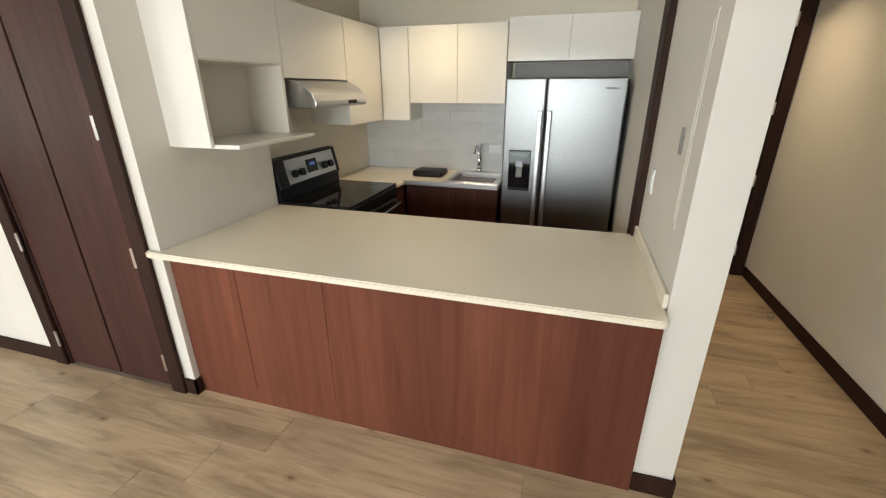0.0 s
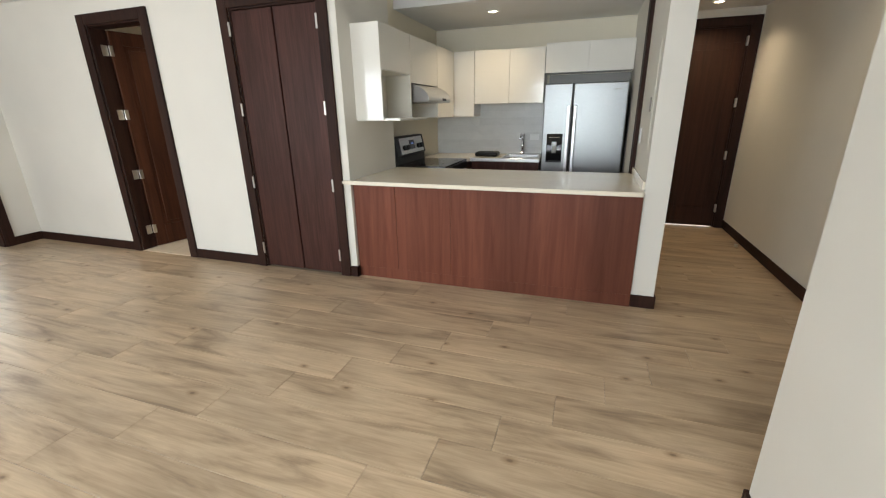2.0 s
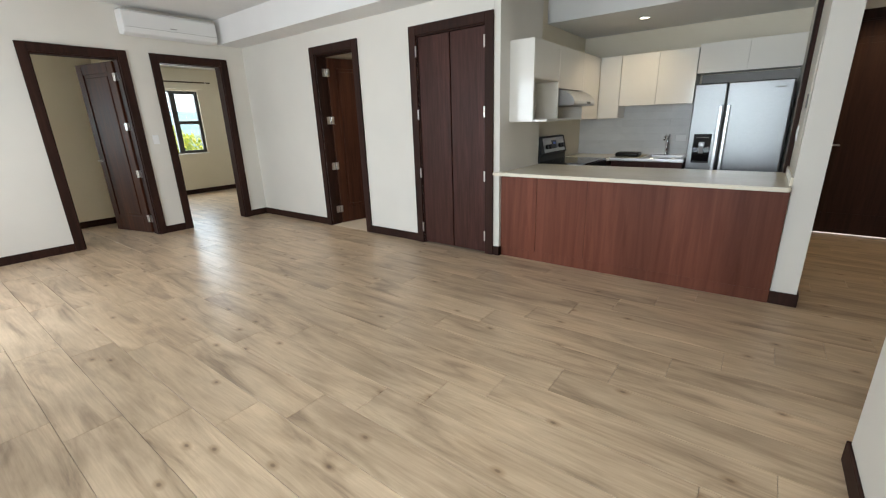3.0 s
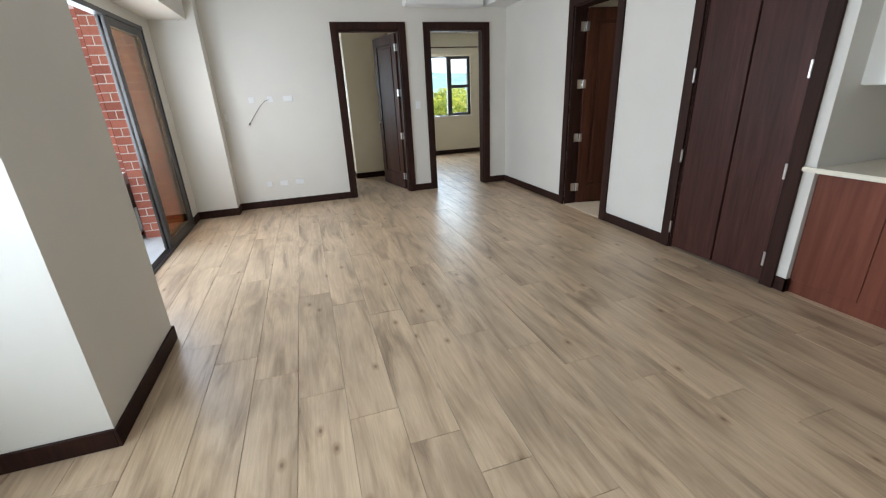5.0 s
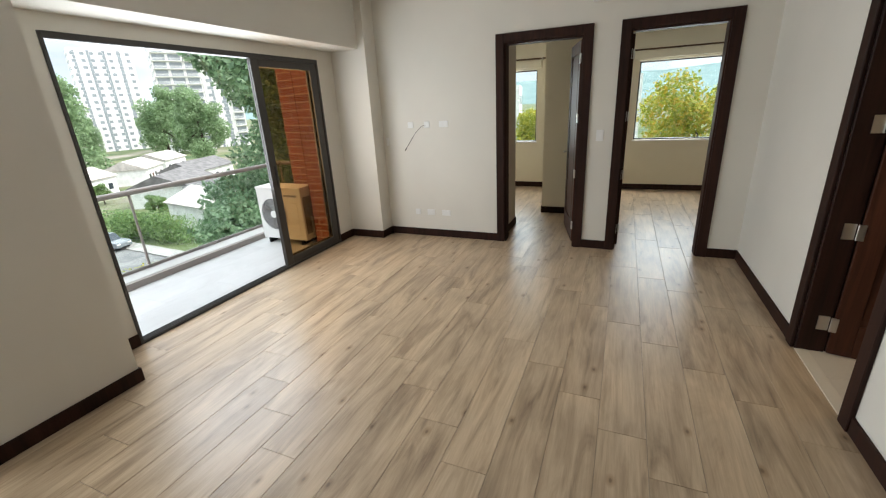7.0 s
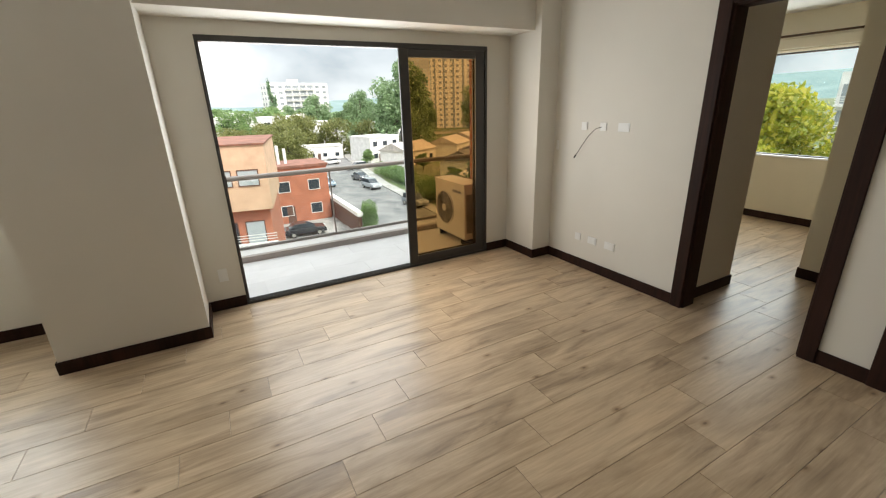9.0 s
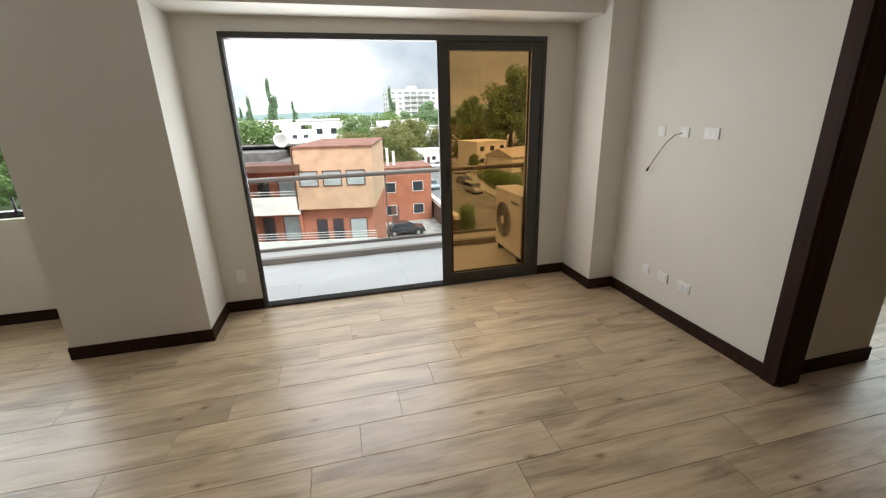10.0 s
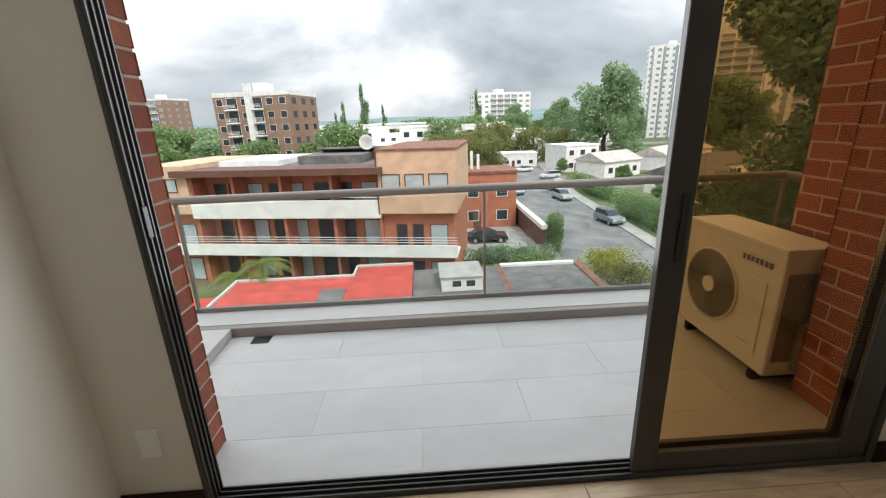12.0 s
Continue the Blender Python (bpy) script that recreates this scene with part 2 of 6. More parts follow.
def floor_wood():
    """Wood-look porcelain: grain along x, knots, shift from plank to plank."""
    m, t, b = material("wood_look_porcelain", (0.34, 0.26, 0.19), 0.34)
    oi = t.nodes.new("ShaderNodeObjectInfo")
    g = t.nodes.new("ShaderNodeNewGeometry")
    off = t.nodes.new("ShaderNodeVectorMath")
    off.operation = "SCALE"
    t.links.new(oi.outputs["Random"], off.inputs["Scale"])
    off.inputs[0].default_value = (37.0, 19.0, 11.0)
    add = t.nodes.new("ShaderNodeVectorMath")
    t.links.new(g.outputs["Position"], add.inputs[0])
    t.links.new(off.outputs["Vector"], add.inputs[1])

    def mapped(scale):
        mp = t.nodes.new("ShaderNodeMapping")
        mp.inputs["Scale"].default_value = scale
        t.links.new(add.outputs["Vector"], mp.inputs["Vector"])
        return mp.outputs["Vector"]
    fine = noise_tex(t, mapped((0.05, 1, 1)), 70, 5, 0.65, 0.4)
    streak = noise_tex(t, mapped((0.15, 1, 1)), 8, 5, 0.6, 1.2)
    cloud = noise_tex(t, mapped((0.5, 1, 1)), 3.2, 3, 0.5)
    col = ramp(t, streak, [(0.31, (0.205, 0.134, 0.079)), (0.45, (0.435, 0.318, 0.200)), (0.63, (0.60, 0.458, 0.305))])
    col = mix(t, 0.35, col, ramp(t, fine, [(0.3, (0.29, 0.212, 0.14)), (0.7, (0.62, 0.49, 0.35))]))
    col = mix(t, 1.0, col, ramp(t, cloud, [(0.3, (0.78, 0.76, 0.74)), (0.52, (0.99, 0.98, 0.96)), (0.72, (1.12, 1.10, 1.07))]), "MULTIPLY")
    tint = ramp(t, oi.outputs["Random"], [(0.0, (0.95, 0.945, 0.94)), (1.0, (1.04, 1.035, 1.03))])
    col = mix(t, 1.0, col, tint, "MULTIPLY")
    vo = t.nodes.new("ShaderNodeTexVoronoi")
    vo.voronoi_dimensions = "2D"
    vo.inputs["Scale"].default_value = 2.3
    t.links.new(mapped((0.55, 1, 1)), vo.inputs["Vector"])
    knot = ramp(t, vo.outputs["Distance"], [(0.010, (0.26, 0.20, 0.15)), (0.024, (0.66, 0.59, 0.52)), (0.06, (1, 1, 1))])
    col = mix(t, 0.8, col, mix(t, 1.0, col, knot, "MULTIPLY"))
    t.links.new(col, b.inputs["Base Color"])
    vary(t, b, fine, 0.27, 0.42)
    bump(t, b, fine, 0.12, 0.002)
    return m


M["floor"] = floor_wood()


def stone_tile(name, a, c, rough=0.5, scale=3.0):
    m, t, b = material(name, a, rough)
    oi = t.nodes.new("ShaderNodeObjectInfo")
    v = world_coords(t, (0.5, 1, 1))
    f = noise_tex(t, v, scale, 5, 0.6, 0.8)
    fine = noise_tex(t, v, 90, 3)
    col = ramp(t, f, [(0.3, a), (0.7, c)])
    col = mix(t, 0.25, col, ramp(t, fine, [(0.3, a), (0.7, c)]))
    col = mix(t, 1.0, col, ramp(t, oi.outputs["Random"], [(0.0, (0.93,) * 3), (1.0, (1.04,) * 3)]), "MULTIPLY")
    t.links.new(col, b.inputs["Base Color"])
    vary(t, b, fine, rough - 0.08, rough + 0.1)
    bump(t, b, fine, 0.06, 0.002)
    return m


M["balcony_tile"] = stone_tile("grey_porcelain", (0.46, 0.46, 0.45), (0.56, 0.56, 0.55), 0.5)
M["bath_tile"] = stone_tile("beige_tile", (0.66, 0.57, 0.45), (0.74, 0.65, 0.53), 0.4)
M["backsplash"] = stone_tile("pale_backsplash_tile", (0.60, 0.60, 0.58), (0.70, 0.70, 0.68), 0.3, 8)
M["grout"] = paint("grout", (0.31, 0.25, 0.19), 0.85, 300, 0.1, 0.1)
M["pale_grout"] = paint("pale_grout", (0.58, 0.575, 0.55), 0.85, 300, 0.1, 0.05)
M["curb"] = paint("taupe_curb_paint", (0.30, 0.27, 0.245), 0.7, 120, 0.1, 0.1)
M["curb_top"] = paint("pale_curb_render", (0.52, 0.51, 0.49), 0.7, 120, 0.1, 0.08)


def glass(name, tint, rough=0.0):
    m, t, b = material(name, tint, rough)
    tr = t.nodes.new("ShaderNodeBsdfTransparent")
    tr.inputs["Color"].default_value = (*tint, 1)
    gl = t.nodes.new("ShaderNodeBsdfGlossy")
    gl.inputs["Roughness"].default_value = 0.0
    lw = t.nodes.new("ShaderNodeLayerWeight")
    pw = t.nodes.new("ShaderNodeMath")
    pw.operation = "POWER"
    pw.inputs[1].default_value = 5.0
    t.links.new(lw.outputs["Facing"], pw.inputs[0])
    fr = t.nodes.new("ShaderNodeMapRange")
    fr.inputs["To Min"].default_value, fr.inputs["To Max"].default_value = 0.022, 1.0
    t.links.new(pw.outputs[0], fr.inputs["Value"])
    mx = t.nodes.new("ShaderNodeMixShader")
    t.links.new(fr.outputs["Result"], mx.inputs["Fac"])
    t.links.new(tr.outputs["BSDF"], mx.inputs[1])
    t.links.new(gl.outputs["BSDF"], mx.inputs[2])
    t.links.new(mx.outputs["Shader"], t.nodes["Material Output"].inputs["Surface"])
    return m


M["glass"] = glass("clear_glass", (0.93, 0.96, 0.95))
M["glass_amber"] = glass("amber_tinted_glass", (0.65, 0.485, 0.295))


def brick(name, a, c):
    m, t, b = material(name, a, 0.8)
    oi = t.nodes.new("ShaderNodeObjectInfo")
    g = t.nodes.new("ShaderNodeNewGeometry")
    v = world_coords(t)
    f = noise_tex(t, v, 30, 5, 0.65)
    rnd = t.nodes.new("ShaderNodeMath")
    t.links.new(oi.outputs["Random"], rnd.inputs[0])
    t.links.new(g.outputs["Random Per Island"], rnd.inputs[1])
    wrap = t.nodes.new("ShaderNodeMath")
    wrap.operation = "FRACT"
    t.links.new(rnd.outputs[0], wrap.inputs[0])
    col = ramp(t, wrap.outputs[0], [(0.0, a), (1.0, c)])
    col = mix(t, 1.0, col, ramp(t, f, [(0.3, (0.82,) * 3), (0.7, (1.08,) * 3)]), "MULTIPLY")
    t.links.new(col, b.inputs["Base Color"])
    bump(t, b, f, 0.3, 0.004)
    return m


M["brick"] = brick("red_brick", (0.30, 0.085, 0.05), (0.42, 0.135, 0.08))
M["mortar"] = paint("pale_mortar", (0.66, 0.55, 0.47), 0.9, 200, 0.2, 0.1)


def lamp_glow():
    m, t, b = material("led_disc", (0.9, 0.9, 0.85), 0.4)
    b.inputs["Emission Color"].default_value = (1.0, 0.82, 0.55, 1)
    b.inputs["Emission Strength"].default_value = 14
    return m


M["led"] = lamp_glow()
# ---------- walls, floors, ceilings ----------
CEIL = 2.93
DOOR_H, CASING = 2.315, 0.09

solid("wall_west", wall_mesh("y", -5.78, -5.63, -3.09, 1.66, 0, CEIL, [(-0.855, 0.0, 0, DOOR_H), (0.44, 1.29, 0, DOOR_H)]), M["wall"], "white painted wall with two doorways")
solid("wall_jog", box(-5.63, -5.38, -3.0, -2.5, 0, CEIL), M["wall"], "white painted pier in the corner")
solid("wall_south", wall_mesh("x", -3.09, -3.0, -5.63, -2.06, 0, CEIL, [(-5.08, -2.37, 0, 2.28)]), M["wall"], "white painted wall round the balcony door")
solid("wall_column", box(-2.06, -1.12, -3.45, -2.5, 0, CEIL), M["wall"], "broad white painted column")
solid("beam_south", box(-5.38, -2.06, -3.0, -2.6, 2.39, CEIL), M["wall"], "white painted beam over the balcony door")
solid("wall_dining", wall_mesh("x", -3.55, -3.33, -1.12, 1.555, 0, CEIL, [(-0.74, 1.3, 0.92, 2.25)]), M["wall"], "white painted wall below and round a window")
solid("wall_east", box(1.555, 1.72, -3.55, -0.03, 0, CEIL), M["wall"], "white painted wall")
solid("wall_hall_return", box(1.72, 2.75, -0.2, -0.03, 0, CEIL), M["wall"], "white painted wall")
solid("wall_hall_east", box(2.58, 2.75, -0.03, 4.6, 0, CEIL), M["wall"], "white painted wall along the entrance hall")
solid("wall_hall_end", wall_mesh("x", 4.44, 4.6, 1.447, 2.58, 0, CEIL, [(1.56, 2.478, 0, DOOR_H)]), M["wall"], "white painted wall round the entrance door")
solid("wall_kitchen_east", wall_mesh("y", 1.288, 1.447, 1.72, 4.6, 0, CEIL, []), M["wall"], "white painted partition between kitchen and hall")
solid("wall_kitchen_north", box(-1.31, 1.288, 4.25, 4.6, 0, CEIL), M["kitchen_wall"], "pale cream painted kitchen wall")
solid("wall_kitchen_west", box(-1.31, -1.15, 1.815, 4.25, 0, CEIL), M["kitchen_wall"], "pale cream painted kitchen wall")
solid("wall_north", wall_mesh("x", 1.66, 1.815, -5.78, -1.125, 0, CEIL, [(-3.86, -3.105, 0, DOOR_H), (-2.10, -1.215, 0, DOOR_H)]), M["wall"], "white painted wall with a doorway and a closet")
solid("wall_end_strip", box(-1.125, -1.06, 1.665, 2.6, 0, CEIL), M["wall"], "narrow white painted wall end beside the peninsula")
solid("soffit_north", box(-5.63, 1.447, 1.29, 1.66, 2.6, CEIL), M["ceiling"], "white painted soffit")
solid("ceiling_living", box(-5.78, 2.75, -3.55, 2.93, CEIL, CEIL + 0.15), M["ceiling"], "white painted ceiling")
solid("ceiling_kitchen", box(-1.15, 1.288, 2.93, 4.25, 2.47, CEIL), M["ceiling"], "white lowered kitchen ceiling")
solid("ceiling_hall", box(1.447, 2.58, 1.66, 4.44, 2.49, CEIL), M["ceiling"], "white lowered hall ceiling")
solid("ceiling_over", box(-5.78, 2.75, 2.94, 4.6, CEIL, CEIL + 0.15), M["ceiling"], "white ceiling slab")

# bathroom and closet behind the north wall
solid("wall_bath_back", box(-4.6, -1.31, 3.6, 3.75, 0, CEIL), M["wall"], "pale bathroom wall")
solid("wall_bath_west", box(-4.6, -4.45, 1.815, 3.6, 0, CEIL), M["wall"], "pale bathroom wall")
solid("wall_bath_east", box(-2.6, -2.45, 1.815, 3.6, 0, CEIL), M["wall"], "pale bathroom wall")
solid("ceiling_bath", box(-4.6, -1.31, 1.815, 3.75, 2.5, 2.6), M["ceiling"], "white ceiling")

# bedrooms behind the west wall
solid("wall_bedroom_west", wall_mesh("y", -9.40, -9.25, -3.955, 4.3, 0, CEIL, [(-3.4, -1.155, 0.90, 2.23), (0.62, 2.50, 0.91, 2.23)]), M["cream_wall"], "cream painted bedroom wall with windows")
solid("wall_bedroom_divide", box(-9.25, -7.33, -0.65, -0.5, 0, CEIL), M["cream_wall"], "cream painted partition")
solid("wall_bedroom_lobby", box(-7.33, -7.18, -0.65, 0.28, 0, CEIL), M["cream_wall"], "cream painted partition end")
solid("wall_bedroom_between", box(-7.18, -5.78, 0.13, 0.28, 0, CEIL), M["cream_wall"], "cream painted partition")
solid("wall_bedroom_pier", box(-6.46, -5.78, -1.05, -0.91, 0, CEIL), M["cream_wall"], "cream painted pier beside the doorway")
solid("wall_bedroom_south", box(-9.25, -5.78, -3.955, -3.85, 0, CEIL), M["cream_wall"], "cream painted wall")
solid("wall_bedroom_east", box(-5.93, -5.78, -3.85, -1.05, 0, CEIL), M["cream_wall"], "cream painted wall")
solid("wall_bedroom_north", box(-9.25, -5.78, 4.15, 4.3, 0, CEIL), M["cream_wall"], "cream painted wall")
solid("wall_bedroom_east_2", box(-5.93, -5.78, 1.815, 4.15, 0, CEIL), M["cream_wall"], "cream painted wall")
solid("ceiling_bedrooms", box(-9.4, -5.78, -3.955, 4.3, 2.7, 2.85), M["ceiling"], "white ceiling")

fb = box(-5.78, -2.06, -3.09, 4.6, -0.15, -0.006)
box(-2.06, 2.75, -3.45, 4.6, -0.15, -0.006, bm=fb)
box(-9.40, -5.78, -3.955, 4.6, -0.15, -0.006, bm=fb)
floor = solid("floor", fb, M["grout"], "wood-look porcelain plank floor with dark joints")
bath_floor = solid("floor_bath", box(-4.45, -2.6, 1.73, 3.6, -0.005, -0.001), M["grout"], "beige tiled bathroom floor")
for i in range(4):
    for j in range(4):
        part("tile", box(-4.45 + i * 0.46, -4.45 + i * 0.46 + 0.456, 1.73 + j * 0.46, min(3.6, 1.73 + j * 0.46 + 0.456), -0.001, 0.004, 0.001, 1), M["bath_tile"], bath_floor)

# baseboards: (x0, y0, x1, y1) runs along a wall; the board stands off to the given side
BB_H, BB_T = 0.10, 0.014


def baseboard(x0, y0, x1, y1, side):
    if abs(x1 - x0) > abs(y1 - y0):
        lo, hi = (y0, y0 + side * BB_T) if side > 0 else (y0 + side * BB_T, y0)
        bm = box(min(x0, x1), max(x0, x1), lo, hi, 0, BB_H, 0.003, 1)
    else:
        lo, hi = (x0, x0 + side * BB_T) if side > 0 else (x0 + side * BB_T, x0)
        bm = box(lo, hi, min(y0, y1), max(y0, y1), 0, BB_H, 0.003, 1)
    return solid("baseboard", bm, M["dark_wood"], "dark-stained wooden baseboard")


for run in [(-5.63, -2.5, -5.63, -0.944, 1), (-5.63, 0.088, -5.63, 0.352, 1), (-5.63, 1.376, -5.63, 1.645, 1),
            (-5.63, 1.66, -3.945, 1.66, -1), (-3.02, 1.66, -2.19, 1.66, -1),
            (-5.38, -3.0, -5.38, -2.5, 1), (-5.63, -2.5, -5.366, -2.5, 1), (-5.366, -3.0, -5.08, -3.0, 1), (-2.37, -3.0, -2.075, -3.0, 1),
            (-2.06, -3.0, -2.06, -2.5, -1), (-2.074, -2.5, -1.106, -2.5, 1), (-1.12, -3.33, -1.12, -2.5, 1), (-1.106, -3.33, 1.541, -3.33, 1),
            (1.555, -3.33, 1.555, -0.03, -1), (1.541, -0.03, 2.58, -0.03, 1), (2.58, -0.016, 2.58, 4.44, -1),
            (1.288, 1.72, 1.461, 1.72, -1), (1.447, 1.72, 1.447, 2.63, 1), (1.288, 1.706, 1.288, 1.74, -1), (-1.06, 1.651, -1.06, 1.70, 1), (-1.125, 1.665, -1.046, 1.665, -1),
            (-9.25, -3.85, -9.25, -0.65, 1), (-9.25, -0.5, -9.25, 4.15, 1), (-7.344, -0.65, -7.18, -0.65, -1), (-9.25, -0.65, -7.33, -0.65, -1),
            (-7.18, -0.65, -7.18, 0.13, 1), (-6.46, -0.91, -5.80, -0.91, 1), (-6.46, -1.05, -6.46, -0.896, -1), (-9.25, 4.15, -5.93, 4.15, -1)]:
    baseboard(*run)


# ---------- doors ----------
def casing(name, axis, wall, a0, a1, face, label, kind="structure", depth=0.155):
    """A dark door lining: opening a0 to a1 along the wall; wall: the room-side plane; face: +1 or -1, the way the room lies."""
    base = (wall, (a0 + a1) / 2, 0) if axis == "y" else ((a0 + a1) / 2, wall, 0)
    d = thing(name, base, label, "door", kind=kind)

    def bx(u0, u1, w0, w1, z0, z1):
        w0, w1 = sorted((w0, w1))
        return box(w0, w1, u0, u1, z0, z1, 0.004, 1) if axis == "y" else box(u0, u1, w0, w1, z0, z1, 0.004, 1)
    f, back = wall + face * 0.024, wall - face * depth
    part("jamb", bx(a0, a0 + 0.02, wall, back, 0, DOOR_H), M["dark_wood"], d, world=True)
    part("jamb", bx(a1 - 0.02, a1, wall, back, 0, DOOR_H), M["dark_wood"], d, world=True)
    part("head", bx(a0 + 0.02, a1 - 0.02, wall, back, DOOR_H - 0.02, DOOR_H), M["dark_wood"], d, world=True)
    for w0, w1 in ((wall, f), (back, back - face * 0.02)):
        part("architrave", bx(a0 - CASING, a0 + 0.006, w0, w1, 0, DOOR_H + CASING), M["dark_wood"], d, world=True)
        part("architrave", bx(a1 - 0.006, a1 + CASING, w0, w1, 0, DOOR_H + CASING), M["dark_wood"], d, world=True)
        part("architrave", bx(a0 + 0.006, a1 - 0.006, w0, w1, DOOR_H - 0.006, DOOR_H + CASING), M["dark_wood"], d, world=True)
    return d


def leaf(parent, hinge, width, angle, mat, label, knob_z=1.03, flip=1):
    """A door leaf drawn along +x from its hinge, one tall raised panel, turned by angle about the hinge."""
    h0, h1, t = 0.012, DOOR_H - 0.024, 0.042
    bm = box(0.002, 0.12, -t / 2, t / 2, h0, h1, 0.003, 1)
    box(width - 0.12, width, -t / 2, t / 2, h0, h1, 0.003, 1, bm=bm)
    box(0.12, width - 0.12, -t / 2, t / 2, h0, 0.24, 0.003, 1, bm=bm)
    box(0.12, width - 0.12, -t / 2, t / 2, h1 - 0.13, h1, 0.003, 1, bm=bm)
    box(0.118, width - 0.118, -t / 2 + 0.012, t / 2 - 0.012, 0.238, h1 - 0.128, bm=bm)
    ob = part("leaf", bm, mat, parent, label)
    ob.location = Vector(hinge) - origin(parent)
    ob.rotation_euler = (0, 0, radians(angle))
    part("panel", box(0.16, width - 0.16, -t / 2 + 0.003, t / 2 - 0.003, 0.28, h1 - 0.17, 0.008, 2), mat, ob)
    for z in (0.22, 0.85, 1.48, 2.10):
        part("hinge", box(-0.016, 0.022, flip * t / 2 - 0.006, flip * t / 2 + 0.009, z - 0.05, z + 0.05, 0.003, 1), M["hinge"], ob, "satin nickel hinge")
    for s in (-1, 1):
        y0, y1 = sorted((s * t / 2, s * (t / 2 + 0.05)))
        k = tube([(width - 0.06, s * t / 2, knob_z), (width - 0.06, s * (t / 2 + 0.05), knob_z), (width - 0.16, s * (t / 2 + 0.05), knob_z)], 0.009, 8)
        part("handle", k, M["hinge"], ob, "satin nickel lever handle", smooth=True)
    return ob


d1 = casing("door_1", "y", -5.63, -0.855, 0.0, 1, "open dark wooden bedroom door with nickel hinges")
leaf(d1, (-5.79, -0.024, 0), 0.80, 193.5, M["red_wood"], "dark brown leaf with one tall panel", flip=1)
d2 = casing("door_2", "y", -5.63, 0.44, 1.29, 1, "open dark wooden door lining to a bedroom")
leaf(d2, (-5.79, 0.464, 0), 0.80, 187, M["entry_wood"], "dark brown leaf folded back inside", flip=-1)
d3 = casing("door_3", "x", 1.66, -3.86, -3.105, -1, "open reddish wooden bathroom door in a dark frame")
leaf(d3, (-3.836, 1.82, 0), 0.70, 78, M["red_wood"], "reddish-brown leaf with one tall panel", flip=-1)
for z in (0.22, 0.85, 1.48, 2.10):
    part("hinge", box(-3.842, -3.834, 1.74, 1.80, z - 0.05, z + 0.05), M["hinge"], d3, "satin nickel hinge", world=True)
    part("hinge", box(-5.785, -5.725, -0.026, -0.018, z - 0.05, z + 0.05), M["hinge"], d1, "satin nickel hinge", world=True)
    part("hinge", box(-5.785, -5.725, 0.458, 0.466, z - 0.05, z + 0.05), M["hinge"], d2, "satin nickel hinge", world=True)
part("threshold", box(-3.84, -3.125, 1.655, 1.73, 0.0, 0.006, 0.002, 1), M["bath_tile"], d3, world=True)

# entrance door, shut
d4 = casing("door_4", "x", 4.44, 1.56, 2.478, -1, "closed dark wooden entrance door")
part("leaf", box(1.582, 2.456, 4.455, 4.50, 0.01, DOOR_H - 0.02, 0.004, 1), M["entry_wood"], d4, "dark brown flush leaf", world=True)
part("panel", box(1.70, 2.34, 4.447, 4.456, 0.25, 2.08, 0.006, 2), M["entry_wood"], d4, world=True)
part("rail", box(1.582, 2.456, 4.45, 4.456, 2.14, 2.15), M["entry_wood"], d4, world=True)
for z in (0.25, 0.9, 1.5, 2.15):
    part("hinge", box(2.448, 2.466, 4.408, 4.452, z - 0.05, z + 0.05, 0.003, 1), M["hinge"], d4, "satin nickel hinge", world=True)
part("handle", tube([(1.66, 4.455, 1.03), (1.66, 4.40, 1.03), (1.77, 4.40, 1.03)], 0.01, 8), M["hinge"], d4, "satin nickel lever handle", world=True, smooth=True)
part("door_stop", tube([(2.50, 3.60, 0.0), (2.50, 3.60, 0.03)], 0.018, 12), M["hinge"], d4, "small brass floor stop", world=True, smooth=True)

# dark upright trim on the kitchen partition
tr = solid("trim", box(1.256, 1.2875, 2.575, 2.73, 0.0, DOOR_H + CASING, 0.004, 1), M["dark_wood"], "dark-stained upright wooden trim board")

# closet with a pair of flush doors
d6 = casing("door_6", "x", 1.66, -2.10, -1.215, -1, "closed dark-stained closet with two flush doors")
for u0, u1, hx in ((-2.078, -1.666, -2.092), (-1.650, -1.237, -1.223)):
    lf = part("leaf", box(u0, u1, 1.668, 1.70, 0.012, DOOR_H - 0.024, 0.004, 2), M["closet_wood"], d6, "dark brown flush leaf", world=True)
    for z in (0.2, 0.85, 1.5, 2.15):
        part("hinge", box(hx - 0.009, hx + 0.009, 1.632, 1.646, z - 0.055, z + 0.055, 0.003, 1), M["hinge"], d6, "satin nickel hinge", world=True)
part("backing", box(-2.08, -1.235, 1.75, 1.80, 0, DOOR_H - 0.02), M["dark_wood"], d6, world=True)


